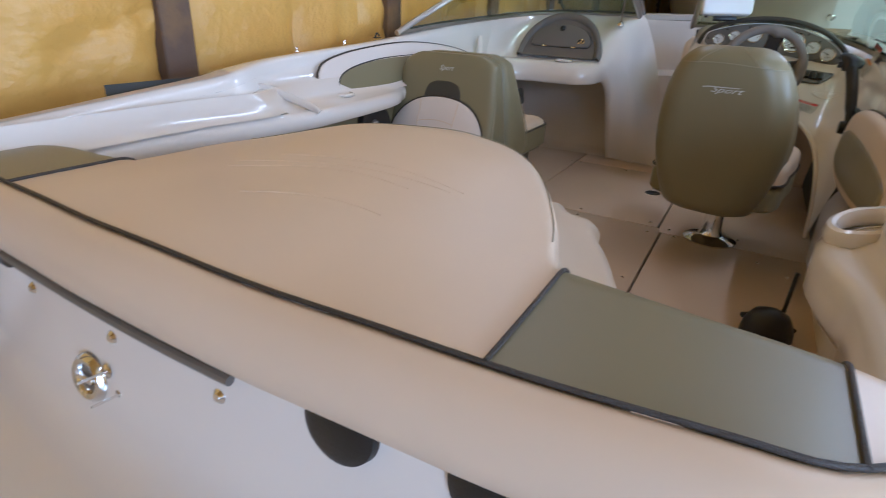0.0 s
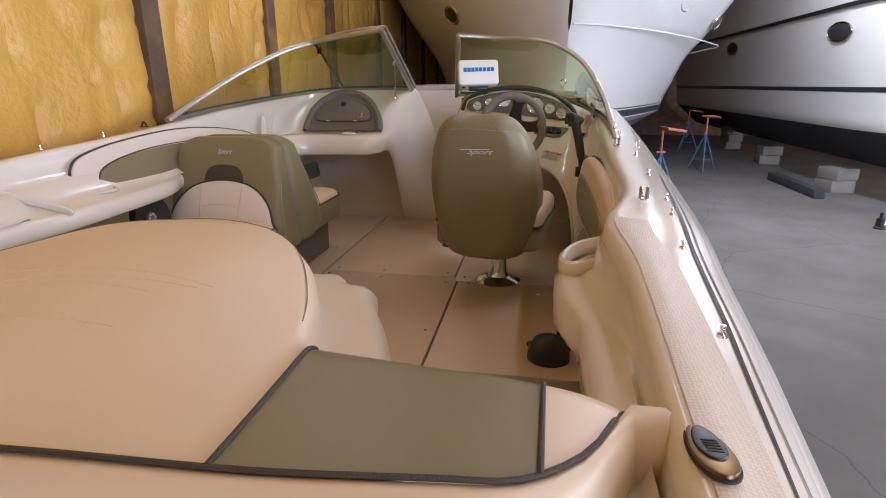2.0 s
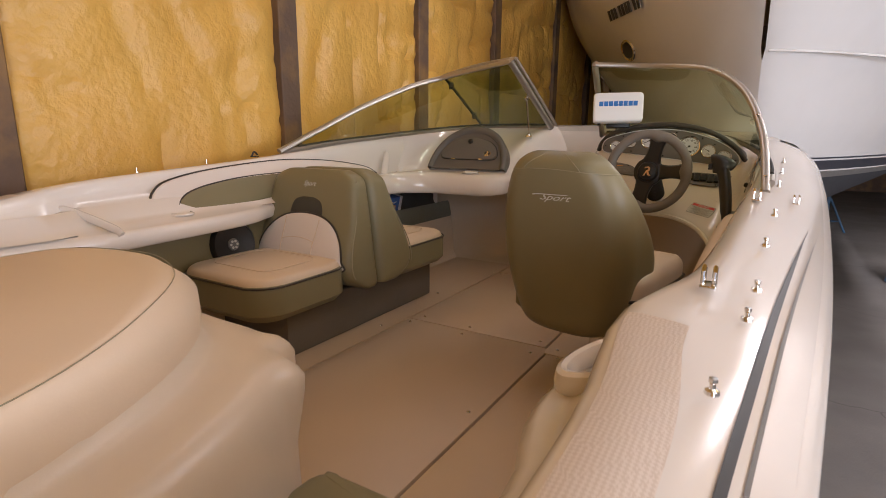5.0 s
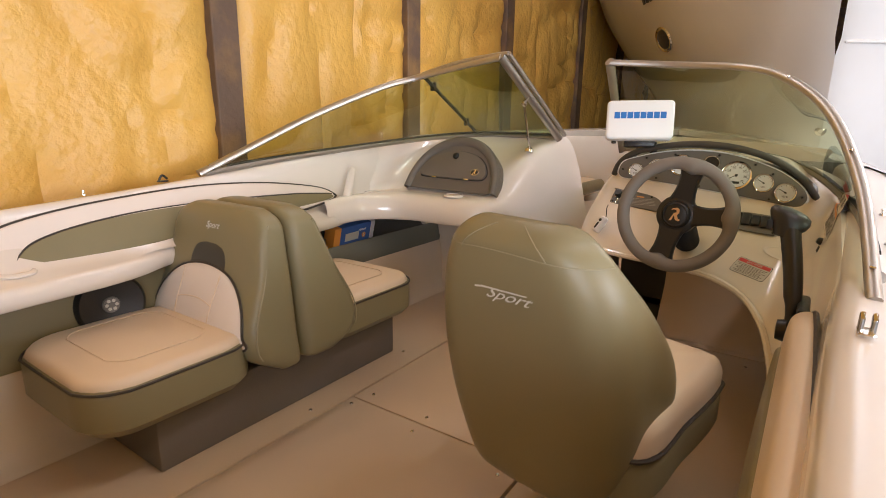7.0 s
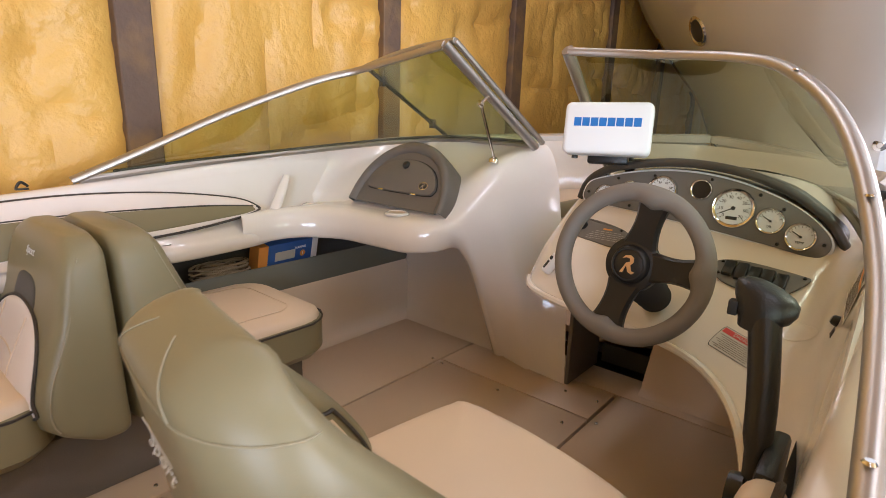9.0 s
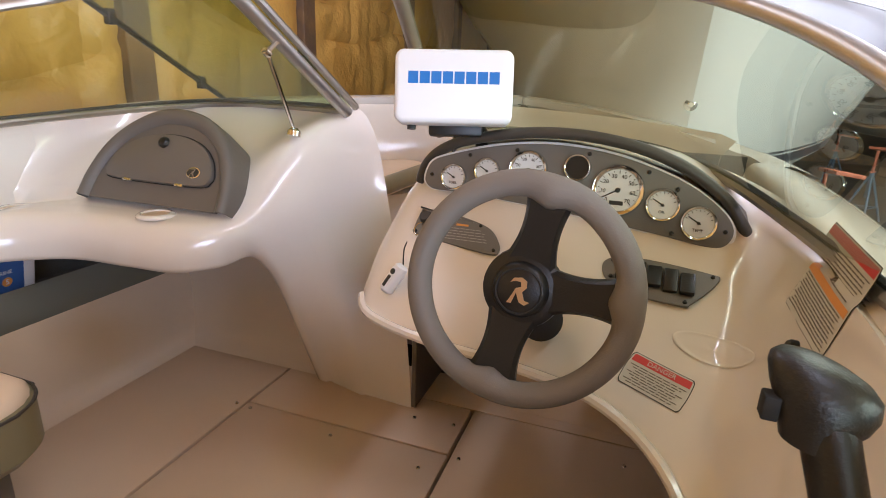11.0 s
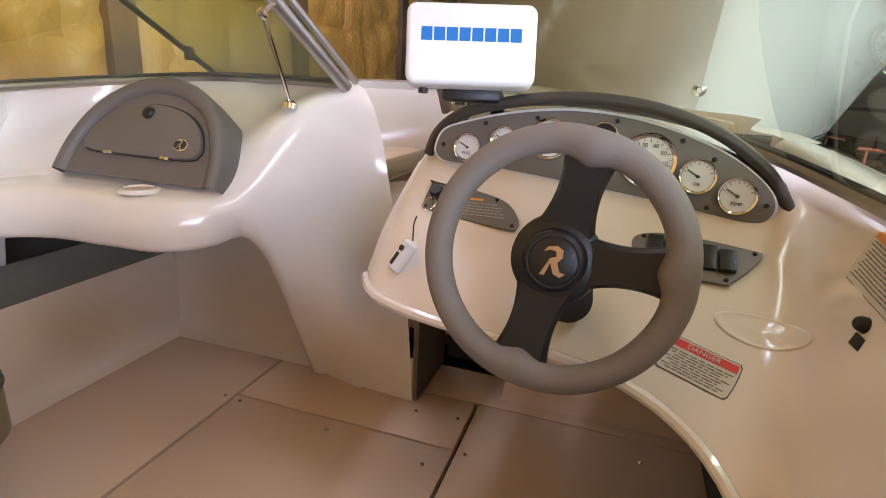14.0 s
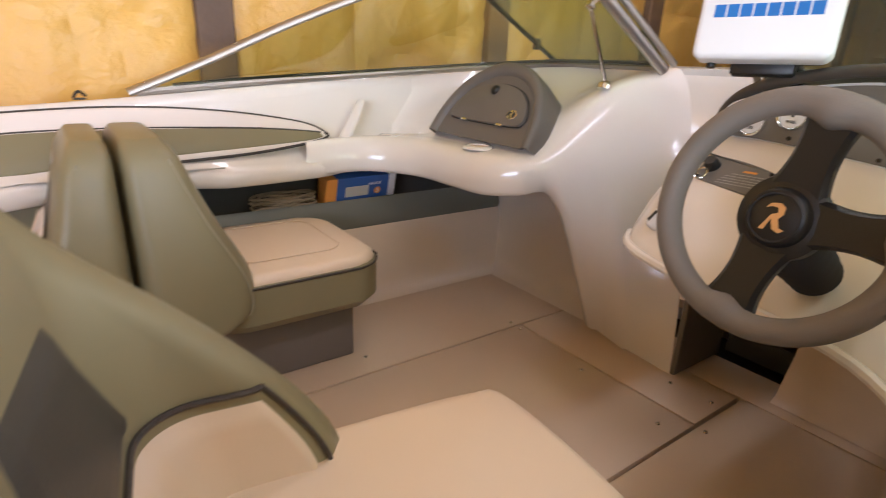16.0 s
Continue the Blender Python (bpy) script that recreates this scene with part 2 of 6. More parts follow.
def pad(outline, h, r=0.03, crown=0.0, n=48, m=None, base=0.012):
    """A cushion over a closed outline in x, y: rounded edge r, height h, crowned top."""
    fine = spline([(p[0], p[1], 0) for p in outline], n * 6, closed=True)
    run = np.cumsum([0.0] + [(fine[(i + 1) % len(fine)] - fine[i]).length for i in range(len(fine))])
    o = []
    for k in range(n):
        d = run[-1] * k / n
        i = min(int(np.searchsorted(run, d, side="right")) - 1, len(fine) - 1)
        f = (d - run[i]) / max(1e-9, run[i + 1] - run[i])
        o.append(fine[i].lerp(fine[(i + 1) % len(fine)], f))
    c = sum(o, V()) / n
    norm = []
    for i in range(n):
        t = (o[(i + 1) % n] - o[i - 1]).normalized()
        q = V((t.y, -t.x, 0))
        norm.append(q if q.dot(o[i] - c) > 0 else -q)
    rows = [[o[i] - norm[i] * base for i in range(n)], [o[i] + V((0, 0, base)) for i in range(n)]]
    for a in range(6):
        f = a / 5 * math.pi / 2
        rows.append([o[i] - norm[i] * r * (1 - math.cos(f)) + V((0, 0, h - r + r * math.sin(f))) for i in range(n)])
    inner = [o[i] - norm[i] * r for i in range(n)]
    for s in (0.85, 0.65, 0.45, 0.25, 0.08):
        rows.append([c + (inner[i] - c) * s + V((0, 0, h + crown * (1 - s * s))) for i in range(n)])
    bm = grid(rows, close_u=True)
    bmesh.ops.holes_fill(bm, edges=[e for e in bm.edges if e.is_boundary])
    if m is not None:
        bm.transform(m)
    return bm


SMOOTH = {}


def lerp_table(table, y):
    """The table's value at y, along a smooth curve through its rows."""
    key = tuple(table)
    if key not in SMOOTH:
        s = spline([(a, b, 0) for a, b in table], 16 * len(table))
        SMOOTH[key] = ([p.x for p in s], [p.y for p in s])
    return float(np.interp(y, *SMOOTH[key]))

# ---- shed ----
GROUND = -0.83
link("ground", box(-1.45, 12, -8.2, 18, GROUND - 0.3, GROUND), CONC, smooth=False)
tagged(bpy.data.objects["ground"], "grey dusty concrete shed floor with cracks", "floor", kind="structure")

STUDS = [-6.2, -4.9, -3.6, -2.3, -1.05, 0.31, 1.63, 2.88, 4.46, 5.8, 7.1, 8.4]


def foam_wall():
    """Sprayed foam between the studs, lumpy and bulging."""
    ys = np.arange(-8, 18, 0.045)
    zs = np.arange(GROUND, 4.0, 0.045)
    rows = []
    for y in ys:
        near = min(abs(y - s) for s in STUDS)
        row = []
        for z in zs:
            ragged = 0.045 * noise.noise(V((y * 2.0, z * 4.0, 21.0))) + 0.02 * noise.noise(V((y * 3.0, z * 14.0, 5.0)))
            fill = min(1.0, max(0.0, (near - 0.05 + ragged) / 0.09)) ** 0.5
            a = noise.noise(V((y * 1.4, z * 1.1, 3.0))) * 0.030
            b = noise.noise(V((y * 5.0, z * 3.2, 7.0))) * 0.016 + noise.noise(V((y * 15.0, z * 12.0, 2.0))) * 0.006
            fold = abs(noise.noise(V((y * 3.5, z * 0.8, 1.0))))
            c = -0.030 * max(0.0, 0.10 - fold) / 0.10
            g = abs(noise.noise(V((y * 0.7, z * 3.0, 11.0))))
            d = -0.036 * max(0.0, 0.08 - g) / 0.08
            row.append((-1.36 + fill * (0.055 + a + b + c + d), y, z))
        rows.append(row)
    return grid(rows)


wall = link("wall_port", foam_wall(), FOAM)
tagged(wall, "wall of lumpy yellow sprayed foam between dark timber studs", "wall", kind="structure")
for i, sy in enumerate(STUDS):
    st = link("stud", box(-1.42, -1.300, sy - 0.065, sy + 0.065, GROUND, 4.0, 0.006, 1), WOOD, wall)
link("wall_back_sheet", box(-1.55, -1.43, -8.2, 18, GROUND, 4.2), METALW, smooth=False)
tagged(bpy.data.objects["wall_back_sheet"], "painted steel sheet behind the foam", "wall", kind="structure")
# ceiling out of view, given the foam's yellow to bounce warm light down
ceil = link("ceiling", box(-1.55, 12.2, -8.2, 18, 4.0, 4.15), FOAM, smooth=False)
tagged(ceil, "unseen ceiling, foam yellow assumed for warm bounce light", "ceiling", kind="structure")
# east and south walls borrow the foam's yellow to keep bounced light warm
for nm, b in (("wall_east_a", (12, 12.2, -8.2, -2.6, GROUND, 4.0)), ("wall_east_b", (12, 12.2, 3.6, 18, GROUND, 4.0)), ("wall_east_c", (12, 12.2, -2.6, 3.6, 3.7, 4.0)), ("wall_north", (-1.55, 12.2, 18, 18.2, GROUND, 4.0)),
              ("wall_south_a", (-1.55, 4.4, -8.2, -8.0, GROUND, 4.0)), ("wall_south_b", (9.6, 12.2, -8.2, -8.0, GROUND, 4.0)), ("wall_south_c", (4.4, 9.6, -8.2, -8.0, 3.4, 4.0))):
    # north wall is coloured dark to stand for the darkness deep in the shed
    far_end = nm == "wall_north"
    w = link(nm, box(*b), WOOD if far_end else FOAM, smooth=False)
    tagged(w, "dark end wall standing in for the shed's unlit depth" if far_end else "shed wall, foam yellow assumed for warm bounce light", "wall", kind="structure")
for tx, ty, watts in TUBES:
    fx = thing("tube_fixture", "white steel fluorescent lamp fixture under the ceiling, unseen, place assumed", "lamp", pose(tx, ty, 3.94), group="tube fixtures")
    part("tray", box(-0.2, 0.2, -1.2, 1.2, 0.0, 0.06, 0.01), METALW, fx)

# ---- the boat: hull, deck and liner ----
CX = -0.037                     # centreline
HO = [(-2.15, 0.975), (-1.7, 1.035), (-1.4, 1.068), (-0.5, 1.14), (0.5, 1.18), (1.3, 1.16), (1.9, 1.02), (2.5, 0.76), (3.0, 0.42), (3.25, 0.15), (3.32, 0.02)]
ZG = [(-2.15, 0.535), (-1.9, 0.55), (-1.3, 0.60), (-1.0, 0.638), (-0.2, 0.685), (0.5, 0.745), (1.4, 0.83), (2.5, 0.87), (3.32, 0.90)]
HI = [(-2.15, 0.85), (-1.9, 0.86), (-1.4, 0.875), (-1.15, 0.86), (-0.9, 0.93), (-0.3, 0.955), (0.3, 0.98), (1.0, 0.98), (1.3, 0.96)]
HSP = [(-2.0, 0.73), (-1.3, 0.71), (-1.0, 0.685), (-0.8, 0.695), (-0.5, 0.725), (-0.38, 0.755), (-0.25, 0.81), (0.02, 0.84), (0.14, 0.815), (0.22, 0.795), (0.5, 0.825), (0.62, 0.87), (0.75, 0.90), (1.0, 0.90)]
HSS = [(-1.35, 0.80), (-1.2, 0.76), (-1.05, 0.77), (-0.9, 0.86), (-0.5, 0.90), (0.3, 0.92)]


def heel(x):
    return -0.020 * (x - CX)


def side_pt(s, h, y, z):
    x = CX + s * h
    return V((x, y, z + heel(x)))


boat = thing("sport_boat", "white fibreglass sport boat with open cockpit on a trailer", "boat")


def hull_skin(s):
    rows = []
    for y in np.linspace(-2.15, 3.32, 60):
        ho, zg = lerp_table(HO, y), lerp_table(ZG, y)
        k = max(0.0, (y - 1.0) / 2.32)
        prof = [(ho - 0.005, zg - 0.062), (ho + 0.012, zg - 0.075), (ho + 0.016, zg - 0.10), (ho + 0.002, zg - 0.115), (ho - 0.02, zg - 0.14), (ho * (1 - 0.05 - 0.12 * k), zg - 0.38),
                (ho * (0.86 - 0.3 * k), 0.0 + 0.25 * k), (ho * (0.80 - 0.35 * k), -0.10 + 0.3 * k), (ho * 0.4 * (1 - k), -0.30 + 0.45 * k), (0, -0.42 + 0.7 * k * k)]
        rows.append([side_pt(s, h, y, z) for h, z in prof])
    return grid(rows)


for s in (-1, 1):
    part("hull_side", hull_skin(s), GEL, boat, angle=50)


def deck_skin(s):
    """Gunwale top from the rub rail to the inner edge."""
    rows = []
    for y in np.linspace(-2.0, 1.3, 50):
        ho, zg, hi = lerp_table(HO, y), lerp_table(ZG, y), lerp_table(HI, y)
        prof = [(ho - 0.005, zg - 0.062), (ho - 0.02, zg - 0.045), (ho - 0.05, zg - 0.028), (ho - 0.09, zg - 0.012), ((ho - 0.06 + hi) / 2, zg - 0.001), (hi + 0.03, zg + 0.003), (hi + 0.012, zg), (hi, zg - 0.012), (hi - 0.006, zg - 0.035)]
        rows.append([side_pt(s, h, y, z) for h, z in prof])
    return grid(rows)


for s in (-1, 1):
    part("gunwale", deck_skin(s), GEL, boat, angle=60)


def liner_port():
    rows = []
    for y in np.linspace(-2.0, 1.0, 60):
        hi, zg, hs = lerp_table(HI, y), lerp_table(ZG, y), lerp_table(HSP, y)
        zs = 0.505
        k = min(1.0, max(0.0, (0.5 - y) / 0.2))
        prof = [(hi - 0.006, zg - 0.035), (hi - 0.02, zg - 0.07), (hi - 0.05 - 0.025 * k, zs + 0.065), (hi - 0.08 - 0.03 * k, zs + 0.022), (hi - 0.13 - 0.02 * k, zs + 0.004), (hs + 0.03, zs), (hs + 0.008, zs - 0.006), (hs, zs - 0.022), (hs + 0.002, zs - 0.05), (hs + 0.02, zs - 0.06)]
        rows.append([side_pt(-1, h, y, z) for h, z in prof])
    return grid(rows)


part("coaming_shelf", liner_port(), GEL, boat, angle=70)


def liner_star():
    rows = []
    for y in np.linspace(-2.0, 0.05, 44):
        hi, zg, hs = lerp_table(HI, y), lerp_table(ZG, y), lerp_table(HSS, y)
        zs = 0.475
        prof = [(hi - 0.006, zg - 0.035), (hi - 0.012, zg - 0.07), (hi - 0.02, zs + 0.03), ((hi + hs) / 2, zs + 0.006), (hs + 0.02, zs), (hs, zs - 0.02), (hs, zs - 0.10), (hs + 0.03, zs - 0.14), (0.90, 0.24), (0.905, 0.0)]
        rows.append([side_pt(1, h, y, z) for h, z in prof])
    return grid(rows)


part("side_liner", liner_star(), GEL, boat, angle=70)

# port recess: white lower wall, vinyl pocket front, carpeted ledge
YS = np.linspace(-1.5, 1.34, 30)
part("lower_side", grid([[V((x, y, z)) for x, z in ((-0.765, 0.001), (-0.80, 0.006), (-0.826, 0.020), (-0.843, 0.048), (-0.852, 0.085), (-0.885, 0.24), (-0.895, 0.262))] for y in YS]), GEL_WARM, boat)
part("pocket_front", grid([[V((x, y, z)) for x, z in ((-0.893, 0.255), (-0.888, 0.275), (-0.905, 0.352), (-0.917, 0.362), (-0.93, 0.355))] for y in YS if y > -0.24]), POCKET, boat, "grey-green vinyl pocket front")
part("side_carpet", grid([[V((x, y, z)) for x, z in ((-0.925, 0.35), (-0.94, 0.332), (-1.02, 0.332), (-1.035, 0.36), (-1.03, 0.62))] for y in YS]), CARPET, boat, "dark grey carpet")
part("side_panel", grid([[V((x, y, z)) for x, z in ((-0.893, 0.252), (-0.888, 0.272), (-0.900, 0.36), (-0.915, 0.47))] for y in np.linspace(-1.6, -0.24, 16)], thick=0.012), VINO, boat, "olive vinyl side panel")
rows = []
for y in np.linspace(-1.5, 1.5, 30):
    rows.append([side_pt(1, h, y, z) for h, z in ((0.93, 0.47), (0.965, 0.40), (0.955, 0.20), (0.93, -0.005))])
part("side_carpet", grid(rows), CARPET, boat, "dark grey carpet")

# cockpit sole in panels
sole = thing("cockpit_sole", "tan gelcoat boat floor in screwed panels", "floor", kind="structure")
for nm, b in (("floor_panel", (-0.352, 0.298, 0.053, 0.998)), ("floor_panel", (-0.352, 0.318, -1.40, 0.048)), ("floor_panel", (-0.352, 0.296, 1.004, 1.225)),
              ("floor_panel", (0.306, 0.93, 0.0, 1.225)), ("floor_panel", (0.326, 0.93, -1.40, -0.006)), ("floor_panel", (-1.0, -0.360, -1.40, 1.40)), ("floor_panel", (-0.354, 0.93, 1.229, 1.40))):
    part(nm, box(b[0], b[1], b[2], b[3], -0.03, 0.0, 0.004, 2), SOLE, sole)
part("bilge", box(-1.0, 0.95, -2.1, 1.6, -0.05, -0.031), RUBBER, sole, smooth=False)

# port dash
COLS = [((-0.87, 0.45, 0.52), (-0.99, 0.50, 0.53), (-1.02, 0.52, 0.70), (0, 0, -1), 1.0), ((-0.84, 0.64, 0.53), (-0.99, 0.78, 0.575), (-1.02, 0.95, 0.80), (0, 0, -1), 1.0),
        ((-0.70, 0.765, 0.53), (-0.86, 0.93, 0.60), (-0.88, 1.27, 0.838), (0, 0, -1), 1.0), ((-0.52, 0.785, 0.53), (-0.56, 0.93, 0.605), (-0.60, 1.39, 0.855), (0, 0, -1), 1.0),
        ((-0.38, 0.80, 0.53), (-0.38, 0.94, 0.612), (-0.40, 1.42, 0.862), (0, 0, -1), 1.0), ((-0.295, 0.865, 0.53), (-0.27, 1.00, 0.635), (-0.24, 1.43, 0.865), (-0.1, 0.1, -1), 0.9),
        ((-0.262, 0.945, 0.515), (-0.20, 1.07, 0.63), (-0.18, 1.44, 0.855), (-0.5, 0.3, -0.8), 0.6), ((-0.245, 0.99, 0.46), (-0.15, 1.10, 0.54), (-0.12, 1.42, 0.76), (-0.9, 0.4, -0.3), 0.4),
        ((-0.238, 1.035, 0.38), (-0.10, 1.11, 0.40), (-0.04, 1.33, 0.60), (-0.9, 0.4, -0.1), 0.35), ((-0.228, 1.11, 0.20), (-0.06, 1.13, 0.20), (0.075, 1.21, 0.28), (-0.9, 0.4, 0), 0.35),
        ((-0.217, 1.19, 0.0), (-0.05, 1.165, 0.0), (0.121, 1.163, 0.0), (-0.9, 0.4, 0), 0.35)]


def dash_port():
    """Shelf, back wall and console column in one moulding: lip path, shelf path and windshield path."""
    n = 72
    L, S, W, D, K = (spline([c[k] if k < 4 else (c[4], 0, 0) for c in COLS], n) for k in range(5))
    rows = []
    for l, sb, wb, d, kk in zip(L, S, W, D, K):
        k, d = kk.x, d.normalized()
        out = l - sb
        out = (out - d * out.dot(d)).normalized()
        c = 0.075 * math.exp(-((sb.x + 0.27) / 0.085) ** 2) * min(1.0, max(0.0, (wb.z - 0.55) / 0.25))
        prof = [l + d * 0.052 * k - out * 0.03, l + d * 0.050 * k - out * 0.006, l + d * 0.038 * k, l - out * 0.002, l - d * 0.035 * k - out * 0.012 * k, l - d * 0.060 * k - out * 0.034 * k]
        edge = l - d * 0.068 * k - out * 0.062 * k
        prof += [edge, edge.lerp(sb, 0.4), edge.lerp(sb, 0.75), sb, sb.lerp(wb, 0.08) + V((0, 0, 0.02 * k + 0.30 * c)), sb.lerp(wb, 0.18) + V((0, 0, 0.016 * k + 0.66 * c)), sb.lerp(wb, 0.3) + V((0, 0, 0.014 * k + 0.93 * c)),
                 sb.lerp(wb, 0.43) + V((0, 0, 0.011 * k + c)), sb.lerp(wb, 0.6) + V((0, 0, 0.008 * k + 0.80 * c)), sb.lerp(wb, 0.78) + V((0, 0, 0.45 * c)), sb.lerp(wb, 0.92) + V((0, 0, 0.14 * c)), wb]
        rows.append(prof)
    return grid(rows)


bm = dash_port()
for k in range(10):
    bmesh.ops.smooth_vert(bm, verts=[v for v in bm.verts if not v.is_boundary and v.co.y > 0.93 and v.co.z > 0.57], factor=0.5, use_axis_x=True, use_axis_y=True, use_axis_z=True)
part("port_dash", bm, GEL, boat, angle=75)
# port footwell: forward wall and raised shelf
rows = []
for x in np.linspace(-1.02, -0.22, 12):
    rows.append([(x, 1.215, 0.001), (x, 1.255, 0.006), (x, 1.285, 0.022), (x, 1.302, 0.05), (x, 1.314, 0.09), (x, 1.35, 0.24), (x, 1.355, 0.26), (x, 1.37, 0.34), (x, 1.375, 0.45), (x, 1.38, 0.62)])
part("footwell_wall", grid(rows), GEL_WARM, boat)

# starboard dash and side moulding
LIP = [(0.134, 0.83, 0.50), (0.19, 0.755, 0.495), (0.32, 0.715, 0.485), (0.50, 0.695, 0.478), (0.66, 0.655, 0.465), (0.77, 0.575, 0.42), (0.835, 0.47, 0.32), (0.865, 0.37, 0.16), (0.875, 0.31, 0.0)]
MID = [(0.148, 0.92, 0.62), (0.208, 0.93, 0.67), (0.34, 0.925, 0.69), (0.52, 0.925, 0.695), (0.70, 0.915, 0.675), (0.845, 0.845, 0.635), (0.895, 0.55, 0.52), (0.905, 0.38, 0.40), (0.905, 0.20, 0.26)]
TOP = [(0.165, 1.00, 0.70), (0.225, 0.985, 0.76), (0.35, 0.965, 0.825), (0.52, 0.955, 0.845), (0.72, 0.965, 0.80), (0.90, 0.945, 0.725), (0.930, 0.60, 0.722), (0.935, 0.30, 0.685), (0.935, 0.03, 0.65)]
BAK = [(0.15, 1.42, 0.80), (0.20, 1.42, 0.84), (0.35, 1.41, 0.845), (0.55, 1.37, 0.84), (0.75, 1.25, 0.825), (0.935, 1.02, 0.775), (0.965, 0.62, 0.73), (0.965, 0.30, 0.70), (0.96, 0.03, 0.668)]


def dash_star():
    n = 48
    L, M, T, B = (spline(c, n) for c in (LIP, MID, TOP, BAK))
    rows = []
    for l, m, t, b in zip(L, M, T, B):
        d = (l - m).normalized()
        under = V((l.x, l.y, l.z)) + V((m.x - l.x, m.y - l.y, 0)) * 0.12 - V((0, 0, 0.012))
        prof = [under, l - V((0, 0, 0.010)), l, l - d * 0.02 + V((0, 0, 0.008))]
        prof += [l.lerp(m, f) + V((0, 0, 0.012 * math.sin(math.pi * f))) for f in (0.25, 0.5, 0.75)]
        prof += [m, m.lerp(t, 0.15), m.lerp(t, 0.5), m.lerp(t, 0.9), t, t.lerp(b, 0.08) + V((0, 0, 0.006)), t.lerp(b, 0.4), b]
        rows.append(prof)
    return grid(rows)


part("helm_dash", dash_star(), GEL, boat, angle=70)
part("dash_lip", tube(spline(LIP, 40), 0.010, 8), GEL, boat)
# knee space
part("knee_panel", box(0.118, 0.134, 1.165, 1.42, 0, 0.60, 0.003, 1), GREYP, boat)
rows = [[(x, 1.27 + 0.0 * x, 0.002), (x, 1.30, 0.02), (x, 1.40, 0.20), (x, 1.44, 0.45), (x, 1.44, 0.62)] for x in np.linspace(0.36, 0.96, 8)]
part("toe_board", grid(rows), SOLE, boat)
part("knee_carpet", box(0.134, 0.97, 1.46, 1.48, 0, 0.8), CARPET, boat, smooth=False)

# bow cockpit liner seen through the walk-through
def bow_ring(inset, z, n=30):
    pts = []
    for a in np.linspace(0, math.pi, n):
        y = 1.45 + (1.55 - inset) * math.sin(a) ** 0.8
        h = max(0.02, (lerp_table(HO, y) - 0.13 - inset)) if 0.08 < a < math.pi - 0.08 else 1.0 - inset
        pts.append(V((CX + math.cos(a) * min(h, 0.95 - inset), y, z)))
    return pts


part("bow_liner", grid([bow_ring(0.0, 0.84), bow_ring(0.03, 0.80), bow_ring(0.06, 0.45), bow_ring(0.30, 0.42), bow_ring(0.33, 0.12)]), GEL, boat)
part("bow_floor", box(-0.9, 0.85, 1.46, 3.0, 0.08, 0.11), SOLE, boat, smooth=False)
rows = []
for y in np.linspace(1.30, 3.31, 40):
    ho, zg = lerp_table(HO, y), lerp_table(ZG, y)
    hin = max(0.0, ho - 0.17) if y > 1.5 else ho - 0.15
    rows.append([side_pt(1, h, y, z) for h, z in ((ho - 0.005, zg - 0.062), (ho - 0.05, zg - 0.02), (hin + 0.04, zg), (hin, zg - 0.01), (hin, zg - 0.05))])
part("bow_deck", grid(rows), GEL, boat)
rows = [[V((2 * CX - p.x, p.y, p.z + 2 * heel(2 * CX - p.x))) for p in r] for r in rows]
part("bow_deck", grid(rows), GEL, boat)


def rounded(w, h, r, n=8):
    """A rounded rectangle about the origin, as an outline."""
    out = []
    for cx, cy, a0 in ((w / 2 - r, h / 2 - r, 0), (-w / 2 + r, h / 2 - r, 90), (-w / 2 + r, -h / 2 + r, 180), (w / 2 - r, -h / 2 + r, 270)):
        for k in range(n):
            a = radians(a0 + 90 * k / (n - 1))
            out.append((cx + r * math.cos(a), cy + r * math.sin(a)))
    return out


def slab(outline, h, bevel=0.0, m=None, seg=2):
    """A flat plate of any outline, z from 0 to h."""
    bm = bmesh.new()
    f = bm.faces.new([bm.verts.new((p[0], p[1], 0)) for p in outline])
    r = bmesh.ops.extrude_face_region(bm, geom=[f])
    for v in r["geom"]:
        if isinstance(v, bmesh.types.BMVert):
            v.co.z = h
    bmesh.ops.recalc_face_normals(bm, faces=bm.faces)
    if bevel:
        top = [e for e in bm.edges if all(abs(v.co.z - h) < 1e-6 for v in e.verts)]
        bmesh.ops.bevel(bm, geom=top, offset=bevel, segments=seg, affect="EDGES", profile=0.5)
    if m is not None:
        bm.transform(m)
    return bm



def rounded_xy(x0, x1, y0, y1, r):
    return [((x0 + x1) / 2 + a, (y0 + y1) / 2 + b) for a, b in rounded(x1 - x0, y1 - y0, r, 7)]


# ---- windshield ----
WB = [(-0.193, 1.352, 0.859), (-0.45, 1.395, 0.860), (-0.71, 1.375, 0.855), (-0.90, 1.15, 0.83), (-1.02, 0.65, 0.785), (-1.055, 0.30, 0.755), (-1.06, 0.0, 0.725)]
WT = [(-0.247, 0.840, 1.192), (-0.48, 0.875, 1.165), (-0.70, 0.86, 1.125), (-0.80, 0.72, 1.075), (-0.93, 0.45, 0.955), (-1.02, 0.20, 0.83), (-1.062, -0.02, 0.732)]
WTS = [(-0.277, 0.825, 1.191), (-0.48, 0.875, 1.18), (-0.70, 0.83, 1.16), (-0.83, 0.67, 1.115), (-0.945, 0.44, 1.02), (-1.02, 0.20, 0.87), (-1.050, -0.095, 0.712)]


def mirror(p):
    return V((2 * CX - p[0], p[1], p[2] - 0.040))


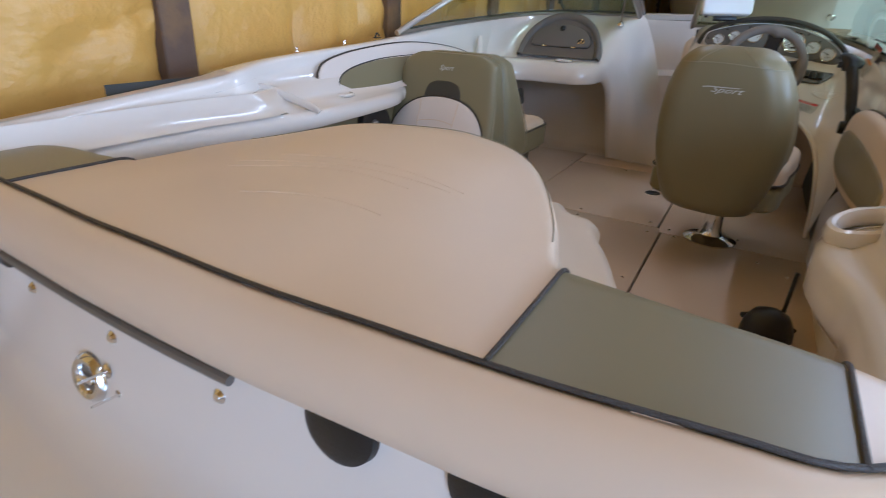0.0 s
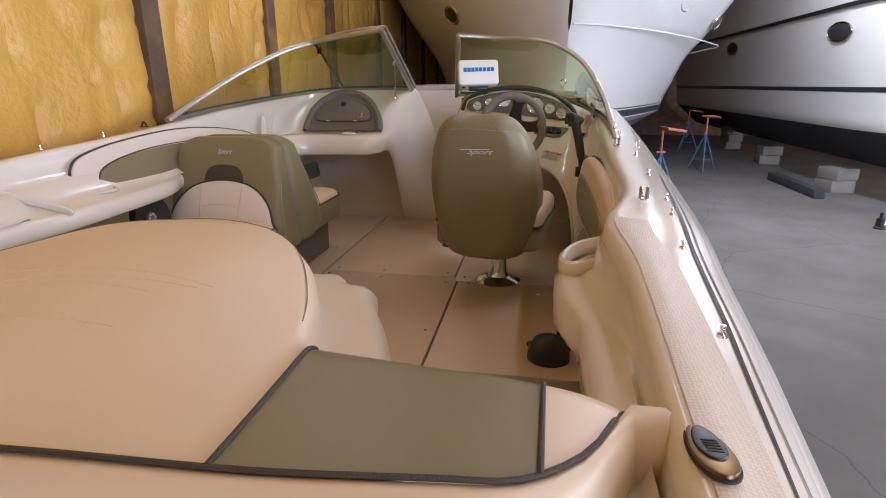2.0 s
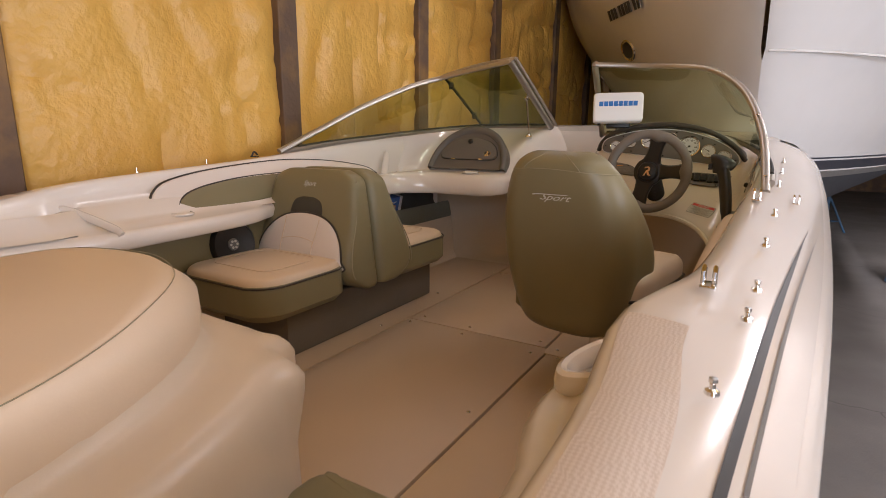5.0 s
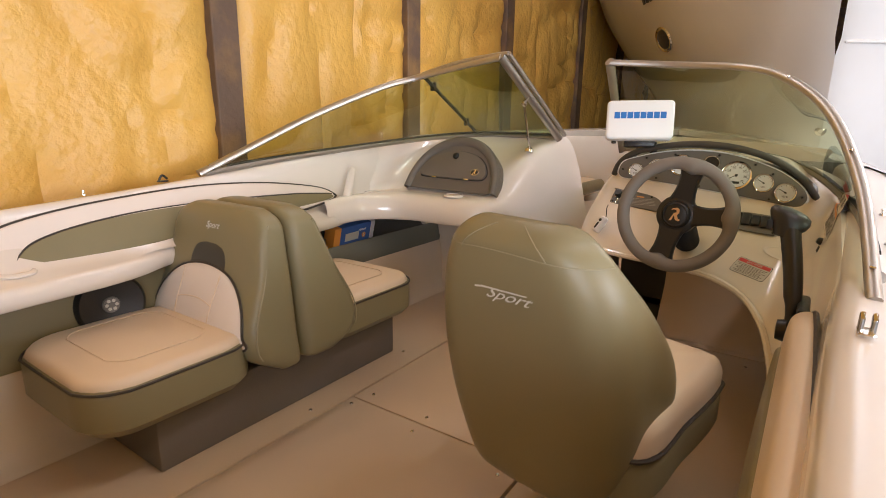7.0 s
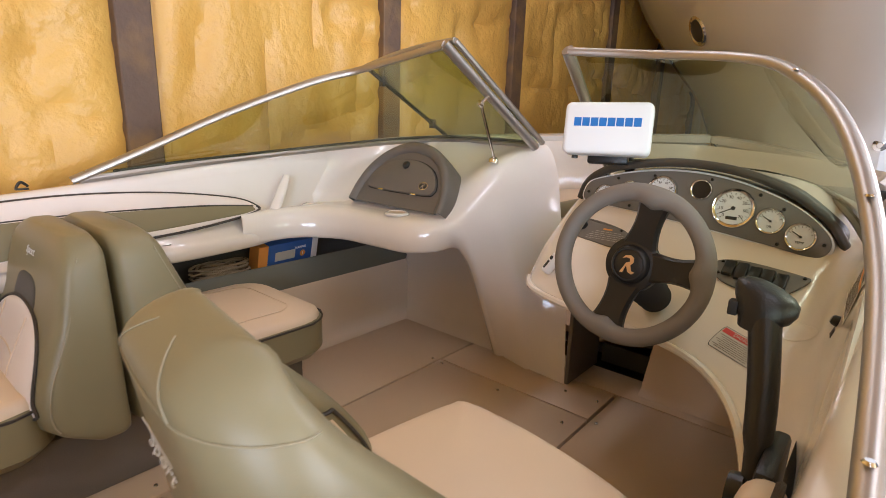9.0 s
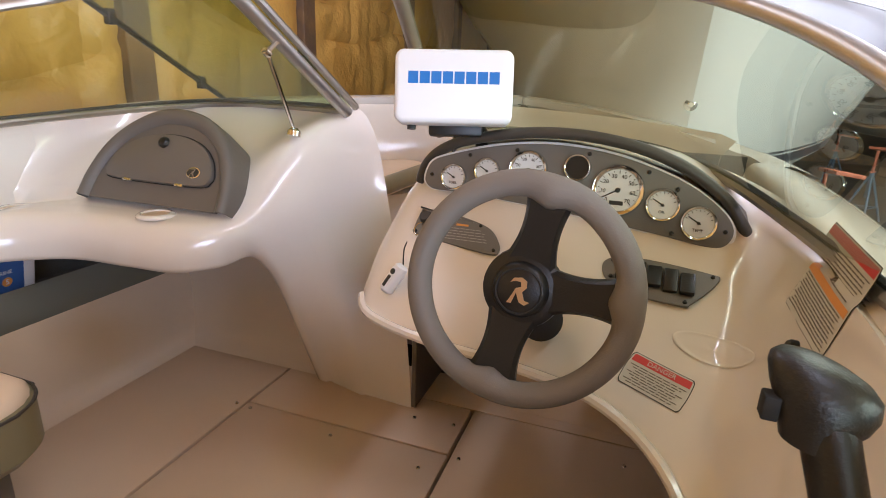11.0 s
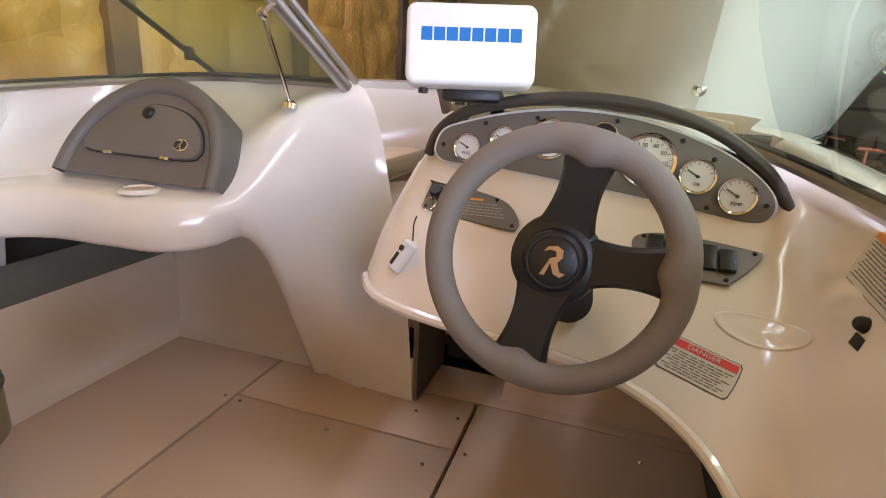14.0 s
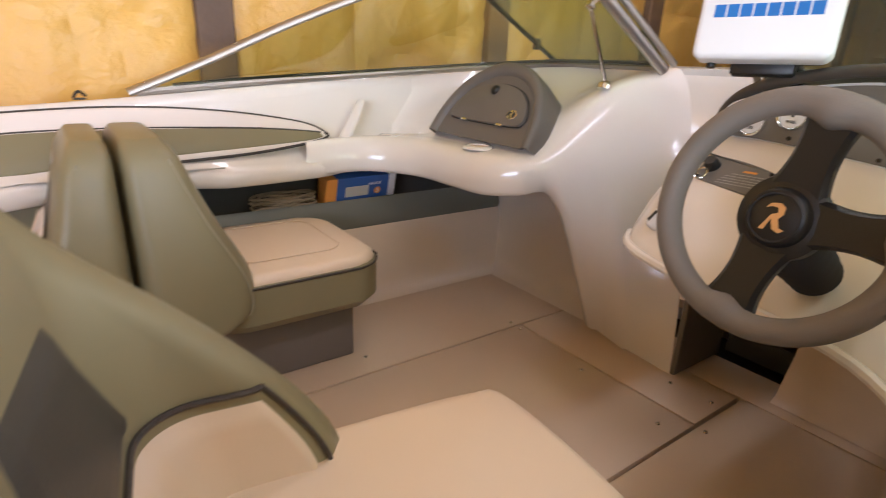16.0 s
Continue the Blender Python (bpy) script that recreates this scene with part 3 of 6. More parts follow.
def windshield(s, label):
    w = thing("windshield", label, "windshield")
    put = (lambda p: V(p)) if s < 0 else mirror
    bots, tops = [put(p) for p in spline(WB, 40)], [put(p) for p in spline(WT if s < 0 else WTS, 40)]
    rows = [[b.lerp(t, f) for f in (0, 0.25, 0.5, 0.75, 1)] for b, t in zip(bots, tops)]
    g = part("pane", grid(rows), TINT, w, "smoked glass pane")
    part("top_rail", tube(tops, 0.016 if s < 0 else 0.0125, 10, flat=0.8), ALU, w, "brushed aluminium rail")
    part("bottom_rail", tube([p + V((0, 0, 0.006)) for p in bots], 0.012, 8), ALU, w)
    part("end_rail", tube([bots[0].lerp(tops[0], f) for f in np.linspace(-0.01, 1.01, 6)], 0.0175, 10, flat=0.7), ALU, w)
    part("seal", tube([p + V((0, -0.012, 0.018)) for p in bots[1:-3]], 0.006, 6), RUBBER, w)
    for i in (20, 30, 37):
        part("screw", lathe([(0, 0), (0.006, 0), (0.004, 0.003), (0, 0.003)], 8, Matrix.Translation(tops[i] + V((0.0, -0.012, 0.006)))), CHROME, w)
    return w


windshield(-1, "smoked glass port windshield in aluminium frame")
windshield(1, "smoked glass starboard windshield in aluminium frame")
# the middle window, folded back against the port pane
fold = thing("folding_window", "smoked glass middle window folded against the port windshield", "windshield")
wb_, wt_ = spline(WB, 40), spline(WT, 40)
off = V((0.016, 0.030, 0.016))
fa, fb, fc, fd = (p + off for p in (wt_[0], wb_[0], wb_[13].lerp(wt_[13], 0.03), wt_[13]))
part("pane", grid([[fd.lerp(fa, u).lerp(fc.lerp(fb, u), v) for v in np.linspace(0, 1, 5)] for u in np.linspace(0, 1, 5)]), TINT, fold, "smoked glass pane")
part("top_rail", tube([fd.lerp(fa, f) + V((0, 0, 0.012 * math.sin(math.pi * f))) for f in np.linspace(0, 1, 10)], 0.011, 8), ALU, fold)
part("end_rail", tube([fa.lerp(fb, f) for f in np.linspace(0, 1, 6)], 0.011, 8), ALU, fold)
part("seal", tube([fd.lerp(fc, f) for f in np.linspace(0, 1, 8)], 0.0085, 8), BLACK, fold, "black rubber edge seal")
part("latch", box(-0.012, 0.012, -0.010, 0.010, -0.02, 0.02, 0.003, m=Matrix.Translation(fd.lerp(fc, 0.18))), BLACK, fold)
part("latch", box(-0.012, 0.012, -0.010, 0.010, -0.02, 0.02, 0.003, m=Matrix.Translation(fd.lerp(fc, 0.80))), BLACK, fold)
strut = thing("windshield_strut", "thin chrome support rod on the dash", "rod")
part("rod", tube([(-0.261, 1.168, 0.815), (-0.224, 1.022, 1.005)], 0.0055, 8), CHROME, strut)
part("foot", lathe([(0.0, -0.012), (0.02, -0.012), (0.02, 0.002), (0.01, 0.012), (0.0, 0.014)], 14, pose(-0.261, 1.168, 0.808, -20)), CHROME, strut)
part("knob", lathe([(0.0, -0.012), (0.01, -0.01), (0.012, 0), (0.01, 0.01), (0.0, 0.012)], 12, pose(-0.222, 1.012, 1.015, 60)), CHROME, strut)
part("hinge", tube([(-0.222, 1.012, 1.015), (-0.221, 1.05, 1.04), (-0.222, 1.075, 1.045)], 0.006, 8), CHROME, strut)

# ---- sun pad over the engine ----
sunpad = thing("sun_pad", "cream vinyl sun pad with olive side panels and dark piping", "cushion")
AFT = [(-0.90, -1.80), (-0.86, -1.87), (-0.78, -1.925), (-0.60, -1.97), (-0.30, -1.995), (0.0, -2.005), (0.38, -1.996), (0.60, -1.975), (0.67, -1.957), (0.725, -1.905), (0.757, -1.845), (0.78, -1.785)]
FRONT = [(-0.90, -1.79), (-0.84, -1.77), (-0.50, -1.74), (-0.47, -1.68), (-0.44, -1.55), (-0.38, -1.42), (-0.30, -1.32), (-0.20, -1.27), (-0.05, -1.25), (0.07, -1.275), (0.16, -1.33), (0.25, -1.44), (0.32, -1.58),
         (0.36, -1.70), (0.39, -1.735), (0.69, -1.757), (0.75, -1.765), (0.78, -1.777)]


def sun_z(x, y):
    mid = max(0.0, 1 - ((x + 0.05) / 0.42) ** 2) if abs(x + 0.05) < 0.42 else 0.0
    f = min(1.0, max(0.0, (y + 2.0) / 0.7))
    side = -0.025 * max(0.0, (abs(x - CX) - 0.62) / 0.2) ** 2
    return 0.556 + 0.050 * mid * math.sin(f * math.pi * 0.62) + side + 0.006 * noise.noise(V((x * 4, y * 4, 0)))


def sun_panel(x0, x1, nx, drop=0.13):
    rows = []
    for x in np.linspace(x0, x1, nx):
        ya, yf = lerp_table(AFT, x), lerp_table(FRONT, x)
        row = []
        for f in np.linspace(0, 1, 16):
            y = ya + (yf - ya) * f
            e = (yf - y)
            rnd = 0.0 if e > 0.05 else 0.05 - math.sqrt(max(0.0, 0.05 ** 2 - (0.05 - e) ** 2))
            row.append((x, y, sun_z(x, y) - rnd * 0.8))
        last = row[-1]
        row.append((x, last[1] + 0.003, last[2] - 0.04))
        row.append((x, last[1] - 0.01, last[2] - drop))
        rows.append(row)
    return grid(rows)


part("centre_panel", sun_panel(-0.51, 0.385, 60), VINW, sunpad, angle=80)
part("side_panel", sun_panel(0.385, 0.683, 20), VINO, sunpad, "olive vinyl panel", angle=80)
part("side_panel", sun_panel(-0.90, -0.51, 20), VINO, sunpad, "olive vinyl panel", angle=80)
part("end_panel", sun_panel(0.683, 0.78, 12), VINW, sunpad, angle=80)


def sun_top(x, y):
    e = lerp_table(FRONT, x) - y
    rnd = 0.0 if e > 0.05 else 0.05 - math.sqrt(max(0.0, 0.05 ** 2 - (0.05 - max(e, 0.0)) ** 2))
    return sun_z(x, y) - rnd * 0.8


def over(path, lift=0.002):
    return [V((x, y, sun_top(x, y) + lift)) for x, y in path]


part("piping", tube(over([(x, lerp_table(AFT, x)) for x in np.linspace(-0.9, 0.78, 90)], 0.001), 0.0032, 8), PIPE, sunpad, "dark brown piping")
part("piping", tube(over([(0.385, y) for y in np.linspace(-1.995, -1.738, 28)]) + [V((0.387, -1.732, 0.48))], 0.0032, 8), PIPE, sunpad)
part("piping", tube(over([(0.683 + 0.004 * k, y) for k, y in zip(np.linspace(0, 1, 26), np.linspace(-1.95, -1.767, 26))]) + [V((0.688, -1.762, 0.48))], 0.0032, 8), PIPE, sunpad)
part("piping", tube(over([(-0.51, y) for y in np.linspace(-1.98, -1.745, 24)]), 0.0032, 8), PIPE, sunpad)
part("stitch_line", tube(over([(x, lerp_table(FRONT, x) - 0.040) for x in np.linspace(-0.42, 0.345, 70)], 0.0002), 0.0009, 5), SEAM, sunpad)
# embossed swoosh lines on the centre panel
for k, (xa, ya, xb, yb, bow) in enumerate(((-0.25, -1.72, 0.16, -1.66, 0.03), (-0.24, -1.75, 0.10, -1.69, 0.035), (-0.20, -1.66, 0.18, -1.65, 0.03), (-0.12, -1.83, 0.12, -1.79, 0.02))):
    pts = [(xa + (xb - xa) * f, ya + (yb - ya) * f + bow * math.sin(math.pi * f)) for f in np.linspace(0, 1, 20)]
    part("embossing", tube(over(pts, -0.0002), 0.0010, 6), VINW, sunpad)
# rolled aft edge below the piping
rows = []
for x in np.linspace(-0.93, 0.88, 60):
    xx = min(max(x, -0.90), 0.78)
    ya, z0 = lerp_table(AFT, xx), sun_z(xx, lerp_table(AFT, xx))
    end = max(0.0, (x - 0.66) / 0.2)
    k = 1.0
    rows.append([(x, ya, z0 - 0.004), (x, ya - 0.014, z0 - 0.001), (x, ya - 0.034, z0 - 0.010), (x, ya - 0.052, z0 - 0.032), (x, ya - 0.056, z0 - 0.065), (x, ya - 0.046, z0 - 0.098), (x, ya - 0.024, z0 - 0.118), (x, ya + 0.02, z0 - 0.12)])
part("aft_roll", grid(rows), VINW, sunpad, angle=80)

# engine box under the pad, stepping down into the cockpit
rows = []
for z, g in ((0.505, -0.01), (0.485, 0.0), (0.466, 0.004), (0.457, 0.02), (0.454, 0.06), (0.451, 0.098), (0.444, 0.116), (0.428, 0.128), (0.41, 0.137), (0.38, 0.142), (0.28, 0.150), (0.15, 0.156), (0.0, 0.165)):
    ring = []
    for x, y in [(0.40, -1.80)] + [(x, lerp_table(FRONT, x)) for x in np.linspace(0.385, -0.47, 110)] + [(-0.5, -1.80)]:
        d = V((x + 0.05, y + 1.75, 0))
        d = d.normalized() if d.length > 0 else d
        th = math.degrees(math.atan2(y + 1.75, x + 0.05))
        near = max(0.0, 1 - abs(z - 0.42) / 0.16)
        q = min(1.0, max(0.0, (x + 0.02) / 0.20))
        wav = 0.58 + 0.46 * q * q * (3 - 2 * q) * (1 - 0.6 * min(1.0, max(0.0, (x - 0.24) / 0.12))) + near * (0.24 * math.exp(-((th - 66) / 3.0) ** 2) + 0.30 * math.exp(-((th - 55) / 3.5) ** 2))
        ring.append((x + d.x * g * wav, y + d.y * g * wav, z))
    rows.append(ring)
part("engine_box", grid(rows), GEL_WARM, boat, angle=60)

aft_seat = thing("aft_corner_seat", "olive vinyl corner seat cushion below the sun pad", "seat")
part("cushion", pad(rounded_xy(0.335, 0.83, -1.392, -1.225, 0.05), 0.09, 0.03, 0.006, 56, pose(0, 0, 0.152)), VINO, aft_seat)
part("back_cushion", pad(rounded_xy(0.345, 0.83, -1.74, -1.398, 0.04), 0.091, 0.028, 0.005, 48, pose(0, 0, 0.152)), VINW, aft_seat, "cream vinyl cushion")
part("piping", tube(spline([(0.340, -1.395, 0.222), (0.365, -1.394, 0.238), (0.60, -1.394, 0.241), (0.80, -1.394, 0.238), (0.828, -1.395, 0.222)], 30), 0.0045, 6), PIPE, aft_seat)
part("seat_box", box(0.37, 0.84, -1.75, -1.25, 0.0, 0.16, 0.01), GEL, aft_seat)

# transom and swim platform behind the pad
rows = []
for x in np.linspace(-1.0, 0.95, 40):
    ya = lerp_table(AFT, min(max(x, -0.9), 0.8))
    rows.append([(x, ya - 0.018, 0.45), (x, ya - 0.026, 0.36), (x, ya - 0.045, 0.24), (x, ya - 0.075, 0.20), (x, ya - 0.13, 0.185), (x, -2.75, 0.17), (x, -2.79, 0.15), (x, -2.8, 0.05)])
part("swim_platform", grid(rows), GEL, boat, angle=60)
# ---- helm seat ----
helm = thing("helm_seat", "olive vinyl bucket helm seat on a chrome pedestal", "seat", pose(0.502, -0.017, 0, 0, 0, -9))


# height, half width, thickness, depth of the side wings
BACK = [(0.205, 0.135, 0.050, 0.15), (0.218, 0.155, 0.085, 0.19), (0.25, 0.170, 0.105, 0.240), (0.30, 0.187, 0.115, 0.282), (0.36, 0.202, 0.118, 0.300), (0.43, 0.212, 0.118, 0.298), (0.50, 0.215, 0.115, 0.266), (0.57, 0.210, 0.110, 0.218),
        (0.64, 0.199, 0.105, 0.162), (0.70, 0.180, 0.098, 0.112), (0.74, 0.158, 0.085, 0.090), (0.765, 0.130, 0.062, 0.066), (0.777, 0.105, 0.040, 0.042), (0.782, 0.080, 0.015, 0.016)]


def u_path(hw, d, r, y0, u):
    """A point of a U-shaped path open to the front, u from -1 at the port tip to 1 at the starboard tip."""
    r = min(r, 0.95 * hw, 0.95 * (d - y0))
    side, arc, half = max(1e-4, d - y0 - r), r * math.pi / 2, hw - r
    q = abs(u) * (half + arc + side)
    if q < half:
        x, y = q, y0
    elif q < half + arc:
        f = (q - half) / r
        x, y = half + r * math.sin(f), y0 + r - r * math.cos(f)
    else:
        x, y = hw, y0 + r + q - half - arc
    return V((math.copysign(x, u), y, 0))


def back_pt(z, a, out=0.0):
    """A point of the backrest's skin at height z, a radians round it (negative: the outer face, positive: the inner)."""
    hw, th, d = (lerp_table([(r[0], r[k]) for r in BACK], z) for k in (1, 2, 3))
    a = (a + math.pi) % (2 * math.pi) - math.pi
    u = 1 + 2 * a / math.pi if a < 0 else 1 - 2 * a / math.pi
    po, pi_ = u_path(hw, d, 0.085, 0.0, u), u_path(max(0.01, hw - th * 0.62), d, 0.06, th * 0.98, u)
    mid, half = (po + pi_) / 2, (po - pi_) / 2
    e = max(0.0, (abs(u) - 0.86) / 0.14)
    half *= math.sqrt(max(0.0, 1 - e * e))
    n = half.normalized() if half.length > 1e-6 else V((0, 0, 0))
    sgn = 1 if a < 0 else -1
    crown = -0.014 * (1 - (po.x / max(hw, 0.01)) ** 2) if a < 0 else 0.0
    p = mid + half * sgn + n * sgn * out
    back = -0.280 - 0.088 * (z - 0.25) / 0.5 + 0.05 * max(0.0, (z - 0.735) / 0.047) ** 2 + 0.030 * max(0.0, (0.25 - z) / 0.045) ** 2
    return V((p.x, p.y + back + crown, z))


def seat_back():
    """Shell with rounded shoulders, leaning aft and wrapping forward at the sides."""
    heights = [0.205, 0.208, 0.213, 0.220, 0.232, 0.250] + list(np.linspace(0.275, 0.70, 24)) + [0.715, 0.73, 0.743, 0.754, 0.763, 0.770, 0.776, 0.780, 0.782]
    rows = [[back_pt(z, a) for a in [2 * math.pi * k / 96 for k in range(96)]] for z in heights]
    bm = grid(rows, close_u=True)
    bmesh.ops.holes_fill(bm, edges=[e for e in bm.edges if e.is_boundary])
    return bm


part("backrest", seat_back(), VINO, helm, angle=80)
CUSH = [(-0.205, -0.20), (0.0, -0.22), (0.205, -0.20), (0.222, 0.0), (0.222, 0.20), (0.19, 0.255), (0.0, 0.275), (-0.19, 0.255), (-0.222, 0.20), (-0.222, 0.0)]
part("seat_cushion", pad(CUSH, 0.085, 0.04, 0.012, 60, pose(0, 0.0, 0.325)), VINW, helm, "cream vinyl cushion")
part("seat_shell", pad([(x * 1.01, y * 1.01) for x, y in CUSH], 0.10, 0.03, 0, 60, pose(0, 0.0, 0.235)), VINO, helm)
part("pedestal", lathe([(0.0, 0.0), (0.105, 0.0), (0.105, 0.006), (0.09, 0.016), (0.05, 0.028), (0.04, 0.05), (0.036, 0.12), (0.036, 0.26), (0.0, 0.26)], 28, pose(0, 0.06, 0)), CHROME, helm, "chrome pedestal")

# ---- port back-to-back seat ----
lounge = thing("back_to_back_seat", "olive and cream vinyl back-to-back lounge seat", "seat")
part("base", box(-0.84, -0.475, -0.56, 0.42, 0.0, 0.19, 0.008), CARPETL, lounge, "grey carpeted seat base")
LX = -0.655


def seat_block(y0, y1, name):
    """A seat cushion: olive sides, cream top, dark piping between."""
    o = rounded_xy(-0.885, -0.395, y0, y1, 0.115)
    side = part(name, pad(o, 0.135, 0.02, 0, 64, pose(0, 0, 0.185), base=0.028), VINO, lounge)
    o2 = rounded_xy(-0.878, -0.402, y0 + 0.007, y1 - 0.007, 0.11)
    top = part("seat_top", pad(o2, 0.045, 0.03, 0.012, 56, pose(0, 0, 0.295)), VINW, side, "cream vinyl top")
    part("piping", tube(spline([(x, y, 0.312) for x, y in o], 70, True), 0.0037, 6, closed=True), PIPE, side)
    part("seam", tube(spline([(x, y, 0.3475) for x, y in rounded_xy(-0.80, -0.485, y0 + 0.10, y1 - 0.10, 0.06)], 60, True), 0.0018, 6, closed=True), VINW, side)


seat_block(-0.735, -0.27, "aft_seat")
seat_block(0.0, 0.50, "front_seat")


BZ, BH = 0.200, 0.474


def back_hw(f):
    return (0.292 - 0.072 * f ** 1.2) * (1.0 if f > 0.10 else 0.95 + 0.05 * math.sin(f / 0.10 * math.pi / 2))


def back_rest(aft, front, name):
    """A backrest between its aft and front profiles (share of height, y)."""
    rows = []
    for f in [0, 0.015, 0.04, 0.08, 0.13] + list(np.linspace(0.2, 0.8, 9)) + [0.85, 0.89, 0.93, 0.96, 0.98, 0.993, 1.0]:
        z = BZ + BH * f
        hw = back_hw(f)
        y0, y1 = lerp_table(aft, f), lerp_table(front, f)
        cap = 1.0 if f < 0.88 else 1 - ((f - 0.88) / 0.12) ** 2.6 * 0.30
        ring = []
        for k in range(64):
            a = 2 * math.pi * k / 64
            c, sn = math.cos(a), math.sin(a)
            ring.append((LX + hw * cap * math.copysign(abs(c) ** 0.30, c), (y0 + y1) / 2 + (y1 - y0) / 2 * cap * math.copysign(abs(sn) ** 0.38, sn), z))
        rows.append(ring)
    bm = grid(rows, close_u=True)
    bmesh.ops.holes_fill(bm, edges=[e for e in bm.edges if e.is_boundary])
    return part(name, bm, VINO, lounge, angle=80)


SA = [(p.x, p.y) for p in spline([(0, -0.225, 0), (0.05, -0.270, 0), (0.14, -0.325, 0), (0.32, -0.322, 0), (0.6, -0.268, 0), (0.85, -0.238, 0), (1.0, -0.215, 0)], 40)]
SF = [(p.x, p.y) for p in spline([(0, 0.020, 0), (0.05, 0.075, 0), (0.14, 0.130, 0), (0.32, 0.125, 0), (0.6, 0.060, 0), (0.85, 0.010, 0), (1.0, -0.015, 0)], 40)]
aftb = back_rest(SA, [(0, -0.145), (0.1, -0.129), (1, -0.131)], "aft_backrest")
frontb = back_rest([(0, -0.118), (0.1, -0.127), (1, -0.125)], SF, "front_backrest")
# white insert with ribs below a dark arch on the aft face
def aft_face(x, z, out):
    """A point over the aft face of the backrest, x from its middle line."""
    f = min(1.0, max(0.0, (z - BZ) / BH))
    y0, y1 = lerp_table(SA, f), -0.130
    c = min(0.9995, abs(x) / back_hw(f))
    sn = math.sqrt(1 - (c ** (1 / 0.30)) ** 2) ** 0.38
    return V((LX + x, (y0 + y1) / 2 - (y1 - y0) / 2 * sn - out, z))


def face_patch(outline, centre, h):
    """A soft pad laid on the aft face inside an outline of x and z."""
    rows = [[aft_face(centre[0] + (p.x - centre[0]) * k, centre[1] + (p.y - centre[1]) * k, h * (1 - k ** 8) ** 0.5 - 0.001) for p in outline] for k in (0.02, 0.3, 0.55, 0.75, 0.88, 0.95, 0.985, 1.0)]
    bm = grid(rows, close_u=True)
    bmesh.ops.holes_fill(bm, edges=[e for e in bm.edges if e.is_boundary][:len(outline)])
    return bm


ARCHO = spline([(-0.090, 0.44, 0), (-0.092, 0.50, 0), (-0.076, 0.545, 0), (-0.04, 0.562, 0), (0.0, 0.565, 0), (0.04, 0.562, 0), (0.076, 0.545, 0), (0.092, 0.50, 0), (0.090, 0.44, 0)], 48)
# a flat dark patch takes the place of the arched cut-out's depth
part("arch", face_patch(ARCHO, (0, 0.49), 0.004), VIND, aftb, "flat dark patch for the arched cut-out")
INS = spline([(-0.235, 0.29, 0), (-0.237, 0.33, 0), (-0.218, 0.395, 0), (-0.17, 0.452, 0), (-0.10, 0.488, 0), (0.0, 0.501, 0), (0.10, 0.488, 0), (0.17, 0.452, 0), (0.218, 0.395, 0), (0.237, 0.33, 0), (0.235, 0.29, 0), (0.0, 0.275, 0)], 72, True)
ins = part("insert_pad", face_patch(INS, (0, 0.38), 0.014), VINI, aftb, "white vinyl insert")
for sgn in (-1, 1):
    part("seam", tube([aft_face(sgn * (0.094 - 0.010 * f), 0.485 - 0.18 * f, 0.0142) for f in np.linspace(0.03, 1, 14)], 0.0016, 6), VINW, ins)
part("seam", tube([aft_face(x, 0.405 - 1.6 * x * x, 0.0142) for x in np.linspace(-0.088, 0.088, 14)], 0.0016, 6), VINW, ins)
part("piping", tube([aft_face(p.x, p.y, 0.003) for p in INS], 0.0042, 6, closed=True), PIPE, ins)
for bk, ya in ((aftb, SA), (frontb, SF)):
    sg = -1 if bk is aftb else 1
    part("welt", tube([V((LX + back_hw(f) * 0.985, lerp_table(ya, f) - sg * 0.030, BZ + BH * f)) for f in np.linspace(0.12, 0.92, 24)], 0.0022, 6), SEAM, bk)

# ---- port coaming pad ----
cpad = thing("coaming_pad", "cream coaming pad with olive insert and dark piping", "cushion")
CP = [(-0.77, 0.555), (-0.74, 0.60), (-0.66, 0.635), (-0.45, 0.665), (-0.1, 0.685), (0.2, 0.672), (0.45, 0.635), (0.54, 0.60), (0.53, 0.575), (0.3, 0.545), (0.0, 0.53), (-0.35, 0.515), (-0.62, 0.505), (-0.74, 0.52)]


def on_side(o, x, h, r, mat_, name, parent, lean=34, label=""):
    """A pad on the port side wall: outline in y, z."""
    zc = 0.6
    m = Matrix.Translation((x, 0, zc)) @ Matrix.Rotation(radians(-lean), 4, "Y") @ Matrix(((0, 0, 1, 0), (1, 0, 0, 0), (0, 1, 0, 0), (0, 0, 0, 1)))
    return part(name, pad([(y, (z - zc) * 1.18) for y, z in o], h, r, 0.004, 70, m), mat_, parent, label), m


base_pad, mm = on_side(CP, -0.952, 0.03, 0.012, VINI, "cover", cpad)
OI = [(-0.70, 0.515), (-0.62, 0.585), (-0.4, 0.622), (-0.1, 0.632), (0.3, 0.620), (0.525, 0.60), (0.50, 0.58), (0.3, 0.565), (0.0, 0.55), (-0.3, 0.53), (-0.55, 0.512)]
insert_pad_, mi = on_side(OI, -0.938, 0.022, 0.006, VINO, "insert", cpad, label="olive vinyl insert")
part("piping", tube([mi @ V((p.x, (p.y - 0.6) * 1.18, 0.0195)) for p in spline([(a, b, 0) for a, b in OI[:6]], 50)], 0.0035, 6), PIPE, cpad)
part("piping", tube([mm @ V((y, (z - 0.6) * 1.18, 0.022)) for y, z in [(p.x, p.y) for p in spline([(a, b, 0) for a, b in CP], 80, True)]], 0.005, 6, closed=True), PIPE, cpad)

# ---- helm instruments ----


